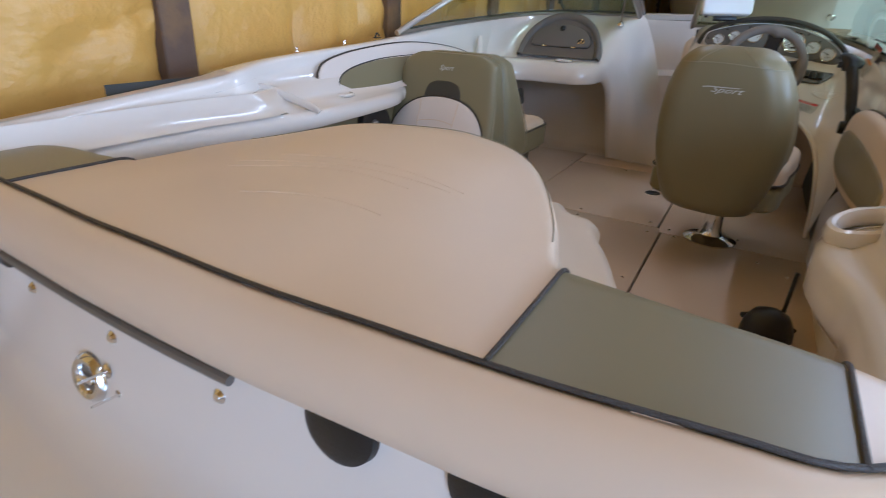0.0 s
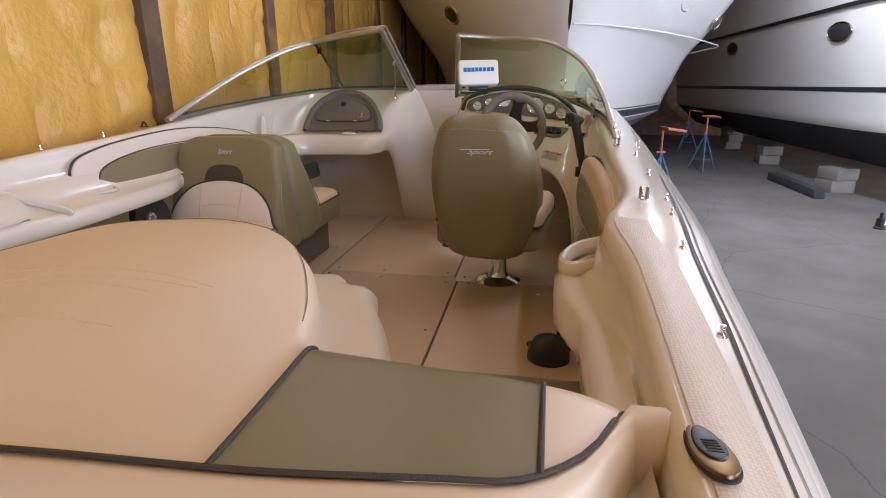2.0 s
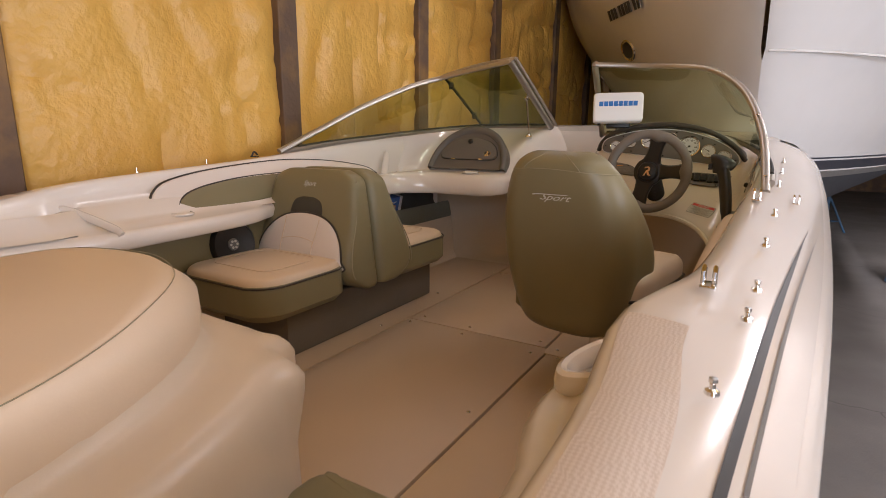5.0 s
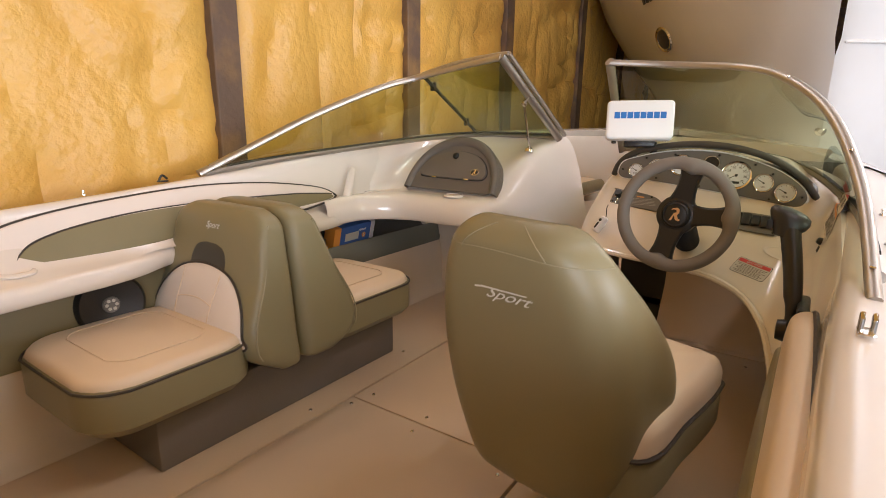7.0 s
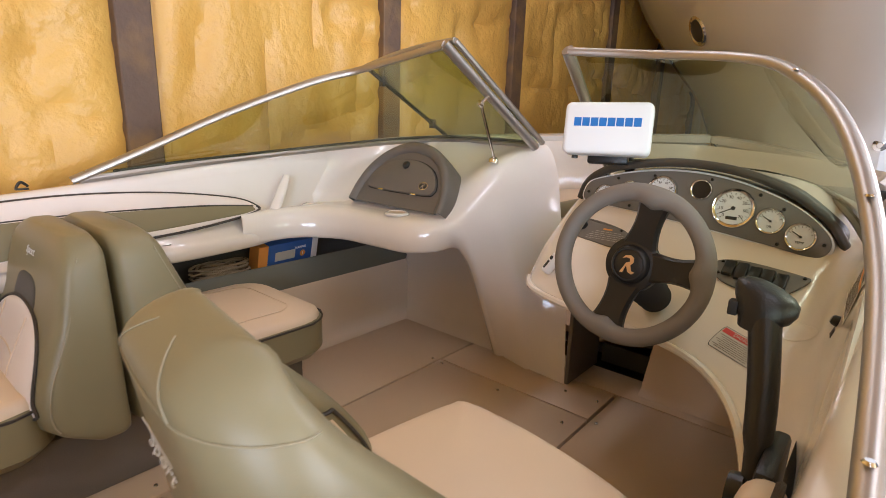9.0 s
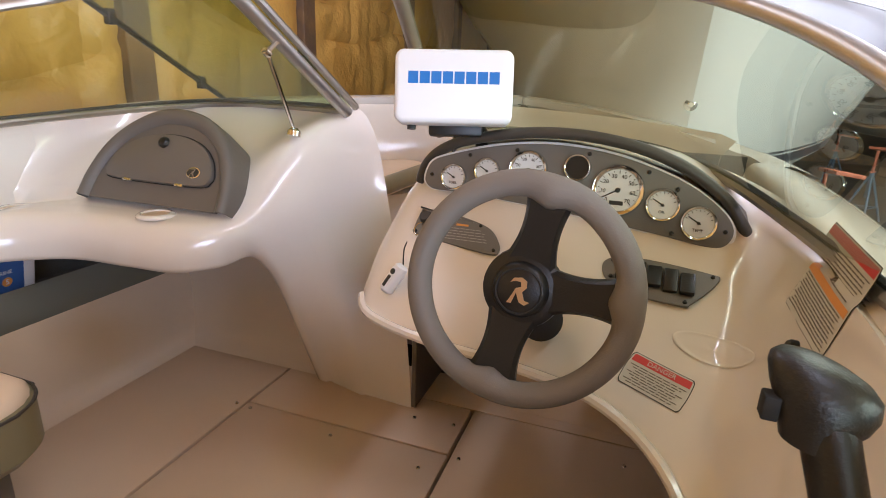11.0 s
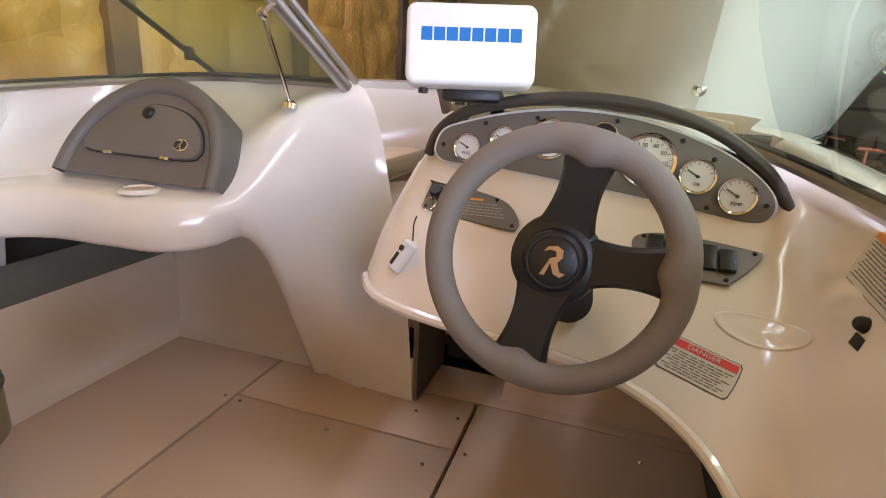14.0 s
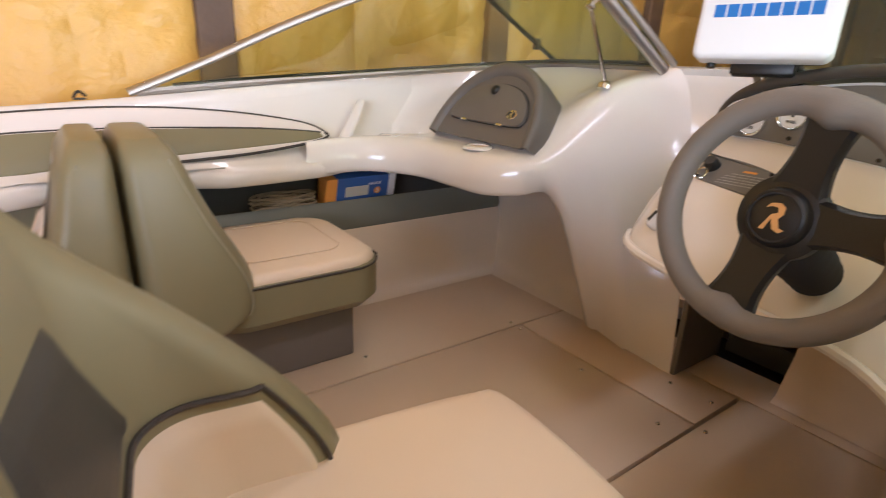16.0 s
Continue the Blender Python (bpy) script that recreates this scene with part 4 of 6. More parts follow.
def frame_at(o, x_axis, z_axis):
    """A pose with its z along z_axis and its x near x_axis."""
    z = V(z_axis).normalized()
    x = V(x_axis)
    x = (x - z * x.dot(z)).normalized()
    y = z.cross(x)
    return Matrix(((x.x, y.x, z.x, o[0]), (x.y, y.y, z.y, o[1]), (x.z, y.z, z.z, o[2]), (0, 0, 0, 1)))


def screw(parent, p, r=0.004, material=None):
    part("screw", lathe([(0, 0.004), (r * 0.7, 0.0035), (r, 0.001), (r, -0.002), (0, -0.002)], 10, p if isinstance(p, Matrix) else Matrix.Translation(p)), material or CHROME, parent)


def text_bm(body, size, extrude=0.0005, shear=0.0):
    cu = bpy.data.curves.new("text", "FONT")
    cu.body, cu.size, cu.extrude, cu.shear, cu.resolution_u = body, size, extrude, shear, 3
    cu.align_x, cu.align_y = "CENTER", "CENTER"
    ob = bpy.data.objects.new("text", cu)
    scene.collection.objects.link(ob)
    me = ob.to_mesh()
    bm = bmesh.new()
    bm.from_mesh(me)
    ob.to_mesh_clear()
    bpy.data.objects.remove(ob)
    bpy.data.curves.remove(cu)
    return bm


def lettering(name, body, size, m, material, parent, shear=0.0):
    bm = text_bm(body, size, 0.0005, shear)
    bm.transform(m)
    return part(name, bm, material, parent, smooth=False)


PM = frame_at((0.55, 0.939, 0.77), (1, 0, 0), (0, -0.98, 0.196))
cluster = thing("instrument_panel", "dark grey instrument panel with white chrome-rimmed gauges", "gauge panel")
PO = [(-0.312, -0.005), (-0.298, 0.026), (-0.255, 0.044), (-0.17, 0.066), (-0.08, 0.078), (0.0, 0.078), (0.08, 0.068), (0.16, 0.046), (0.23, 0.017), (0.285, -0.022), (0.306, -0.055), (0.296, -0.083), (0.265, -0.090),
      (0.18, -0.078), (0.055, -0.062), (-0.10, -0.046), (-0.22, -0.036), (-0.285, -0.035), (-0.308, -0.024)]
PS = [(p.x, p.y) for p in spline([(a, b, 0) for a, b in PO], 90, True)]
part("panel_rim", slab([(a * 1.018, b * 1.06 + 0.001) for a, b in PS], 0.006, 0.002, PM @ pose(0, 0, -0.004)), WHITEP, cluster, "white edge trim")
part("panel", slab(PS, 0.008, 0.003, PM), PANEL, cluster)
GAUGES = [(-0.246, -0.005, 0.028, 1), (-0.174, 0.014, 0.028, 1), (-0.088, 0.024, 0.040, 2), (0.010, 0.037, 0.027, 0), (0.092, 0.000, 0.050, 3), (0.177, -0.020, 0.032, 1), (0.244, -0.047, 0.033, 1)]
for gx, gy, gr, kind_ in GAUGES:
    m = PM @ pose(gx, gy, 0.008)
    dial = part("gauge", lathe([(0, 0.001), (gr * 0.80, 0.001), (gr * 0.80, 0.004), (gr * 0.84, 0.007), (gr * 0.95, 0.009), (gr, 0.006), (gr * 1.02, 0.0), (0, 0.0)], 36, m), CHROME, cluster, "chrome gauge bezel")
    part("dial", lathe([(0, 0.0035), (gr * 0.80, 0.0035), (gr * 0.80, 0.0025), (0, 0.0025)], 32, m), DIAL if kind_ else BLACK, dial, "white dial" if kind_ else "blank black dial")
    if not kind_:
        continue
    n = 17 if kind_ > 1 else 9
    ticks = []
    for k in range(n):
        a = radians(225 - 270 * k / (n - 1)) if kind_ > 1 else radians(160 - 140 * k / (n - 1))
        lo = 0.70 if k % 2 == 0 else 0.76
        r0, r1 = gr * lo * 0.93, gr * 0.765
        ticks.append(box(r0, r1, -0.0007, 0.0007, 0.0036, 0.0041, m=m @ Matrix.Rotation(a, 4, "Z")))
    part("ticks", join(*ticks), INK, dial, smooth=False)
    na = radians(210 if kind_ > 1 else 150)
    part("needle", box(-gr * 0.12, gr * 0.66, -0.0011, 0.0011, 0.0043, 0.0052, m=m @ Matrix.Rotation(na, 4, "Z")), INK, dial, smooth=False)
    part("needle_hub", lathe([(0, 0.006), (gr * 0.09, 0.0055), (gr * 0.1, 0.004), (0, 0.004)], 12, m), INK, dial)
    if kind_ == 3:
        for k, lab in enumerate(("0", "10", "20", "30", "40", "50", "60", "70")):
            a = radians(225 - 270 * k / 7)
            lettering("numeral", lab, 0.011, m @ pose(gr * 0.56 * math.cos(a), gr * 0.56 * math.sin(a), 0.0042), INK, dial)
        part("odometer", box(-0.013, 0.013, -0.029, -0.021, 0.0036, 0.0046, m=m), INK, dial, smooth=False)
    elif kind_ == 2:
        for k, lab in enumerate(("10", "20", "30", "40", "50", "60")):
            a = radians(205 - 230 * k / 5)
            lettering("numeral", lab, 0.009, m @ pose(gr * 0.55 * math.cos(a), gr * 0.55 * math.sin(a), 0.0042), INK, dial)
    else:
        lettering("numeral", {0.177: "OIL", 0.244: "TEMP"}.get(gx, "FUEL"), 0.008, m @ pose(0, -gr * 0.42, 0.0042), INK, dial)
for u, v in ((-0.297, -0.003), (-0.215, 0.045), (-0.115, 0.062), (0.03, 0.066), (0.145, 0.040), (0.20, 0.012), (0.292, -0.058), (0.20, -0.072), (-0.02, -0.046), (-0.17, -0.028)):
    screw(cluster, PM @ pose(u, v, 0.008), 0.0045, BLACK)
brow = thing("dash_brow", "dark padded dash brow above the gauges", "trim")
ROLL = [(0.207, 0.978, 0.742), (0.228, 0.966, 0.786), (0.27, 0.950, 0.822), (0.34, 0.940, 0.849), (0.48, 0.934, 0.872), (0.62, 0.936, 0.866), (0.74, 0.942, 0.832), (0.83, 0.946, 0.776), (0.878, 0.945, 0.716), (0.884, 0.935, 0.690)]
part("brow_roll", tube(spline(ROLL, 60), 0.0115, 12), BROWM, brow)
rows = []
for a, b in zip(spline([(x, y + 0.002, z + 0.006) for x, y, z in ROLL[::2] + ROLL[-1:]], 40), spline([(0.215, 1.00, 0.76), (0.28, 1.05, 0.835), (0.48, 1.08, 0.862), (0.74, 1.07, 0.83), (0.90, 1.0, 0.74), (0.91, 0.97, 0.70)], 40)):
    rows.append([a, a.lerp(b, 0.5) + V((0, 0, 0.006)), b - V((0, 0, 0.01))])
part("brow_top", grid(rows), BROWM, brow)


def plate_on(name, corners, lift, thick, material, parent, r=0.2, label=""):
    """A thin plate laid over four corners of a gently curved face."""
    c = [V(p) for p in corners]
    rows = []
    nrm = (c[1] - c[0]).cross(c[3] - c[0]).normalized()
    if nrm.y > 0 or (abs(nrm.y) < 0.2 and nrm.x > 0):
        nrm = -nrm
    for f in np.linspace(0, 1, 9):
        a, b = c[0].lerp(c[3], f), c[1].lerp(c[2], f)
        rows.append([a.lerp(b, g) + nrm * lift for g in np.linspace(0, 1, 9)])
    bm = grid(rows)
    bmesh.ops.recalc_face_normals(bm, faces=bm.faces)
    bmesh.ops.solidify(bm, geom=bm.faces[:], thickness=thick)
    o = (c[0] + c[1] + c[2] + c[3]) / 4 + nrm * (lift + thick)
    m = frame_at(o, (c[1] - c[0]), nrm)
    return part(name, bm, material, parent, label, angle=30), m


def word_bars(a, b, v, h, z, m, seed):
    """One line of unreadable small print: short bars with gaps."""
    rng = random.Random(seed)
    out, u = [], a
    while u < b - 0.003:
        w = min(rng.uniform(0.006, 0.016), b - u)
        out.append(box(u, u + w, v, v + h, z, z + 0.0004, m=m))
        u += w + 0.0022
    return join(*out)


# shift-warning plate with the ignition, switch panel, decals
def face_plate(name, o, x_axis, z_axis, outline, material, label, category):
    t = thing(name, label, category)
    m = frame_at(o, x_axis, z_axis)
    part("plate", slab([(p.x, p.y) for p in spline([(a, b, 0) for a, b in outline], 60, True)], 0.005, 0.002, m), material, t)
    return t, m


ign, im = face_plate("ignition_panel", (0.335, 0.884, 0.656), (1, -0.08, 0), (-0.10, -0.66, 0.74),
                     [(-0.105, 0.048), (-0.10, 0.052), (-0.02, 0.044), (0.06, 0.022), (0.095, -0.012), (0.10, -0.035), (0.085, -0.042), (0.0, -0.032), (-0.095, -0.016), (-0.106, 0.0)], PANEL, "dark grey ignition plate with key and warning text", "panel")
part("key_switch", lathe([(0, 0.02), (0.012, 0.02), (0.014, 0.017), (0.016, 0.0), (0, 0.0)], 18, im @ pose(-0.08, 0.02, 0.005)), BLACK, ign)
part("key_ring", tube([im @ V((-0.085 + 0.012 * math.cos(a), -0.01 + 0.016 * math.sin(a), 0.014)) for a in np.linspace(0, 2 * math.pi, 16, endpoint=False)], 0.0013, 5, True), CHROME, ign)
part("warning_bar", box(-0.010, 0.018, 0.016, 0.021, 0.0052, 0.0056, m=im), ORANGE, ign, smooth=False)
for k, (a, b) in enumerate(((-0.03, 0.05), (-0.04, 0.06), (-0.045, 0.06), (-0.05, 0.07), (-0.05, 0.072))):
    part("text_bar", word_bars(a, b, 0.008 - 0.0068 * k, 0.0019, 0.0052, im, k), METALW, ign, smooth=False)
for u, v in ((-0.098, 0.044), (0.045, 0.022), (0.09, -0.033), (-0.098, -0.010)):
    screw(ign, im @ pose(u, v, 0.005), 0.004, BLACK)
kf = thing("key_float", "white foam key float with dark print hanging from the ignition", "key float", frame_at((0.236, 0.792, 0.566), (0.25, -0.15, 1), (-0.35, -0.85, 0.5)))
part("float", lathe([(0, -0.034), (0.010, -0.033), (0.015, -0.028), (0.016, 0.0), (0.015, 0.028), (0.010, 0.033), (0, 0.034)], 20, pose(0, 0, 0.012, 0, 90, 0)), WHITEP, kf)
part("print_bar", box(-0.022, 0.004, -0.004, 0.004, 0.0275, 0.0287, 0.0005, m=pose(0, 0, 0)), INK, kf)
part("print_bar", lathe([(0, 0.0290), (0.006, 0.0288), (0.006, 0.027), (0, 0.027)], 14, pose(0.014, 0, 0)), INK, kf)
part("cord", tube(spline([(0.034, 0, 0.012), (0.05, 0.006, 0.02), (0.062, 0.02, 0.016), (0.075, 0.03, 0.01)], 14), 0.0014, 6), RUBBER, kf)
sw, sm = face_plate("switch_panel", (0.737, 0.842, 0.629), (1, -0.02, 0), (-0.04, -0.57, 0.82),
                    [(-0.10, 0.028), (-0.06, 0.043), (0.0, 0.040), (0.085, 0.026), (0.10, 0.018), (0.085, -0.010), (0.055, -0.045), (0.04, -0.052), (-0.05, -0.040), (-0.095, -0.010)], PANEL, "dark grey switch panel with black rocker switches", "panel")
for k in range(5):
    part("rocker", box(-0.0125, 0.0125, -0.024, 0.024, 0.0, 0.011, 0.003, m=sm @ pose(-0.065 + 0.028 * k, 0.008 - 0.004 * k, 0.004, 6 if k % 2 else -6)), BLACK, sw, "black rocker switch")
for u, v in ((-0.085, 0.030), (0.088, 0.018), (0.045, -0.044), (-0.085, -0.008)):
    screw(sw, sm @ pose(u, v, 0.005), 0.004, BLACK)


from mathutils.bvhtree import BVHTree
dash_ob = next(o for o in boat.children if o.name == "helm_dash")
DASH_TREE = BVHTree.FromPolygons([v.co.copy() for v in dash_ob.data.vertices], [tuple(p.vertices) for p in dash_ob.data.polygons])


def lay_on(bm, m):
    """Press a thin sheet, built flat in the pose m, on the skin of the dash."""
    n = m.to_3x3() @ V((0, 0, 1))
    inv = m.inverted()
    for v in bm.verts:
        h = (inv @ v.co).z
        hit = DASH_TREE.ray_cast(v.co + n * 0.06, -n, 0.14)[0]
        if hit is not None:
            v.co = hit + n * (h + 0.0012)
    return bm


def sheet(left, right, v0, v1, z, m, cut=0.0):
    """A thin sheet between two side lines; its corners are cut back."""
    rows = []
    for f in np.linspace(0, 1, 13):
        e = cut * max(0.0, 1 - min(f, 1 - f) * 10) ** 2
        a, b = left(f) + e, right(f) - e
        rows.append([m @ V((a + (b - a) * g, v0 + (v1 - v0) * f, z)) for g in np.linspace(0, 1, 15)])
    return grid(rows)


def decal(name, o, x_axis, z_axis, w, h, label, lines, bands, lean=0.0):
    """A printed label pressed on the dash; lean shears its foot sideways."""
    t = thing(name, label, "label")
    m = frame_at(o, x_axis, z_axis)

    def side(s, inset):
        return lambda f: s * (w / 2 - inset) + lean * (1 - f) + s * 0.002 * math.sin(math.pi * f)

    part("border", lay_on(sheet(side(-1, 0), side(1, 0), -h / 2, h / 2, 0.0, m, 0.003), m), INK, t, angle=60)
    part("face", lay_on(sheet(side(-1, 0.0013), side(1, 0.0013), -h / 2 + 0.0013, h / 2 - 0.0013, 0.0005, m, 0.003), m), TEXTW, t, angle=60)
    for v0, v1, mt in bands:
        f0, f1 = v0 / h + 0.5, v1 / h + 0.5
        part("band", lay_on(sheet(lambda f: side(-1, 0.004)(f0 + (f1 - f0) * f), lambda f: side(1, 0.004)(f0 + (f1 - f0) * f), v0, v1, 0.001, m, 0.0), m), mt, t, angle=60)
    for k, (v, pad_) in enumerate(lines):
        f = v / h + 0.5
        part("text_bar", lay_on(word_bars(side(-1, 0.007 + pad_)(f), side(1, 0.007 + pad_)(f), v, 0.0016, 0.001, m, k), m), PRINT, t, smooth=False)
    return t, m


dg, dm = decal("danger_label", (0.7445, 0.681, 0.5135), (1, -0.40, -0.18), (-0.11, -0.61, 0.785), 0.104, 0.062, "red and white danger label with small print",
               [(0.007 - 0.0046 * k, 0.006 * ((k * 7) % 3)) for k in range(8)], [(0.014, 0.027, RED)])
bm = text_bm("DANGER", 0.012, 0.0003)
bm.transform(dm @ pose(0, 0.0205, 0.0016))
part("danger_word", lay_on(bm, dm), TEXTW, dg, smooth=False)
wd, wm = decal("warning_label", (0.928, 0.638, 0.720), (0.03, -1, -0.12), (-0.97, -0.08, 0.24), 0.160, 0.138, "large beige warning label with red and orange bands",
               [(0.045 - 0.005 * k, 0.004 * ((k * 5) % 3)) for k in range(22) if k not in (8, 9, 10)], [(0.052, 0.066, RED), (-0.006, 0.006, ORANGE)], -0.0)
# oval cup recess in the side moulding, horn and blower knob
ov = thing("oval_recess", "moulded oval recess in the white dash", "recess")
om = frame_at((0.822, 0.722, 0.571), (1, -0.5, 0), (-0.30, -0.52, 0.80))
OV = [(k, 0.0011 if 0.85 < k < 0.97 else 0.0004) for k in (0.02, 0.4, 0.7, 0.84, 0.90, 0.95, 1.0)]
part("dish", lay_on(grid([[om @ V((0.064 * k * math.cos(a), 0.027 * k * math.sin(a), h)) for a in np.linspace(0, 2 * math.pi, 48, endpoint=False)] for k, h in OV], close_u=True), om), GEL, ov, angle=70)
lk = thing("kill_switch", "black rubber knob with a tag", "switch")
lm = frame_at((0.913, 0.632, 0.628), (0, -1, 0), (-0.94, -0.12, 0.30)) @ Matrix.Scale(0.72, 4)
part("knob", lathe([(0, 0.024), (0.009, 0.024), (0.013, 0.019), (0.015, 0.008), (0.018, 0.0), (0, 0.0)], 18, lm), BLACK, lk)
part("tag", box(-0.010, 0.022, -0.042, -0.018, 0.004, 0.007, 0.001, m=lm), RUBBER, lk)

# ---- steering wheel ----
WM = frame_at((0.530, 0.572, 0.672), (1, 0, 0), (-0.03, -0.985, 0.17))
wheel = thing("steering_wheel", "grey foam-rimmed steering wheel with three black spokes", "steering wheel")
rows = []
for k in range(96):
    a = 2 * math.pi * k / 96
    lump = sum(math.exp(-((((a - b + math.pi) % (2 * math.pi)) - math.pi) / 0.16) ** 2) for b in (radians(78), radians(2), radians(258)))
    R, r = 0.1590 - 0.007 * lump, 0.0195 + 0.006 * lump
    rows.append([WM @ V(((R + r * math.cos(q)) * math.cos(a), (R + r * math.cos(q)) * math.sin(a), r * math.sin(q))) for q in np.linspace(0, 2 * math.pi, 14, endpoint=False)])
part("rim", grid(rows, close_u=True, close_v=True), WHEELG, wheel, "grey foam rim")
for ang, w0, w1 in ((78, 0.040, 0.030), (2, 0.036, 0.030), (258, 0.040, 0.034)):
    rows = []
    for f in np.linspace(0, 1, 14):
        r = 0.025 + 0.122 * f
        w = w0 + (w1 - w0) * f - 0.006 + 0.013 * (2 * f - 1) ** 2
        zz = -0.024 + 0.016 * f
        rows.append([V((r, -w, zz - 0.008)), V((r, -w, zz + 0.004)), V((r, -w * 0.8, zz + 0.011)), V((r, w * 0.8, zz + 0.011)), V((r, w, zz + 0.004)), V((r, w, zz - 0.008))])
    bm = grid(rows, close_u=True)
    bmesh.ops.holes_fill(bm, edges=[e for e in bm.edges if e.is_boundary])
    bm.transform(WM @ Matrix.Rotation(radians(ang), 4, "Z"))
    part("spoke", bm, BLACK, wheel)
part("spoke_plate", lathe([(0, -0.010), (0.050, -0.010), (0.060, -0.016), (0.062, -0.028), (0, -0.028)], 40, WM), BLACK, wheel)
hub = part("hub", lathe([(0, 0.004), (0.034, 0.004), (0.040, 0.0), (0.043, -0.01), (0.050, -0.03), (0, -0.03)], 32, WM), BLACK, wheel)
part("hub_ring", tube([WM @ V((0.034 * math.cos(a), 0.034 * math.sin(a), 0.005)) for a in np.linspace(0, 2 * math.pi, 32, endpoint=False)], 0.0018, 6, True), RUBBER, hub)
SW = [(-0.016, -0.019), (-0.009, -0.019), (-0.003, -0.002), (0.002, -0.016), (0.011, -0.020), (0.018, -0.015), (0.010, -0.013), (0.006, -0.001), (0.012, 0.006), (0.012, 0.016), (0.004, 0.021), (-0.008, 0.019), (-0.013, 0.012), (-0.005, 0.015), (0.003, 0.014), (0.004, 0.007), (-0.004, 0.004), (-0.010, -0.008)]
part("emblem", slab(SW, 0.0015, 0, WM @ pose(0, 0, 0.0045)), GOLD, hub, "gold swirl emblem", smooth=False)
boot_r = [0.030] + [0.050 - 0.001 * k if k % 2 else 0.043 - 0.001 * k for k in range(13)]
part("column", tube([WM @ V((0.012 * f, -0.012 - 0.075 * f, -0.022 - 0.16 * f)) for f in np.linspace(0, 1, 14)], boot_r, 28), RUBBER, wheel, "black rubber column boot")

# ---- throttle ----
thr = thing("throttle_lever", "black throttle lever on the side of the helm", "lever")
part("shaft", tube(spline([(0.872, 0.180, 0.49), (0.868, 0.200, 0.55), (0.858, 0.240, 0.62), (0.840, 0.285, 0.70), (0.832, 0.300, 0.724)], 16), [0.013, 0.013, 0.013, 0.0135, 0.014, 0.0185, 0.019, 0.0195, 0.020, 0.0203, 0.0207, 0.0212, 0.022, 0.0235, 0.0255, 0.027], 18), BLACK, thr)
rows = []
for z, a, b2, dx in ((-0.040, 0.023, 0.021, 0.0), (-0.030, 0.027, 0.023, 0.002), (-0.018, 0.035, 0.026, 0.005), (-0.006, 0.041, 0.029, 0.006), (0.006, 0.0425, 0.0295, 0.005), (0.014, 0.038, 0.027, 0.002), (0.020, 0.028, 0.021, -0.002), (0.0235, 0.015, 0.012, -0.004), (0.0245, 0.003, 0.003, -0.004)):
    rows.append([V((0.828 + dx + a * math.cos(q), 0.303 + b2 * math.sin(q) + z * 0.4, 0.735 + z - 0.22 * a * math.cos(q) * (0.4 if z < -0.02 else 1))) for q in np.linspace(0, 2 * math.pi, 28, endpoint=False)])
bm = grid(rows, close_u=True)
bmesh.ops.holes_fill(bm, edges=[e for e in bm.edges if e.is_boundary])
part("grip", bm, BLACK, thr, angle=80)
part("trim_button", box(0.789, 0.802, 0.283, 0.300, 0.707, 0.729, 0.002), RUBBER, thr)
part("bracket", box(0.876, 0.900, 0.13, 0.26, 0.44, 0.57, 0.008), BLACK, thr)
part("pivot", lathe([(0, 0.02), (0.022, 0.018), (0.026, 0.0), (0, 0.0)], 18, frame_at((0.862, 0.185, 0.50), (0, 1, 0), (-1, 0, 0))), BLACK, thr)

# ---- chart display with its cover ----
disp = thing("chart_display", "white plastic sun cover on a chart display above the dash", "display")
DM = frame_at((0.312, 0.880, 0.952), (0.218, 0.065, 0.004), (0.27, -0.93, 0.20))
part("cover", slab(rounded(0.232, 0.142, 0.018), 0.045, 0.010, DM @ pose(0, 0, -0.03), 3), WHITEP, disp, angle=50)
part("back_case", slab(rounded(0.215, 0.125, 0.015), 0.03, 0.004, DM @ pose(0, -0.004, -0.055)), BLACK, disp)
xs = np.linspace(-0.090, 0.090, 9)
for k in range(8):
    part("brand_bar", box(xs[k] + 0.0015, xs[k + 1] - 0.0015, 0.004, 0.027, 0.0152, 0.0158, m=DM), BLUE, disp, smooth=False)
part("bracket", box(-0.05, 0.06, -0.09, -0.062, -0.06, -0.03, 0.005, m=DM), BLACK, disp)
part("stalk", tube([(0.285, 0.985, 0.80), (0.285, 0.975, 0.89)], 0.006, 10), CHROME, disp)
part("knob", lathe([(0, 0), (0.009, 0), (0.009, 0.012), (0, 0.012)], 12, DM @ pose(-0.085, -0.079, -0.03, -90)), BLACK, disp)
part("mount_arm", tube([(0.34, 0.955, 0.885), (0.345, 0.985, 0.86), (0.345, 0.99, 0.83)], 0.014, 10), BLACK, disp)

# ---- glove box pod ----
pod = thing("glove_box", "grey-brown plastic glove box with an arched lid", "glove box")
GM = frame_at((-0.545, 0.888, 0.626), (1, 0, 0), (0, -0.85, 0.52))
ARCH = [(-0.245, 0.0), (-0.236, 0.07), (-0.205, 0.145), (-0.15, 0.205), (-0.075, 0.245), (0.0, 0.257), (0.085, 0.245), (0.16, 0.205), (0.21, 0.145), (0.24, 0.07), (0.247, 0.0)]


def arch(sx, sy, dx=0.0, dy=0.0, n=40):
    return [(p.x * sx * 1.035 + dx, p.y * sy * 1.10 + dy) for p in spline([(a, b, 0) for a, b in ARCH], n)]


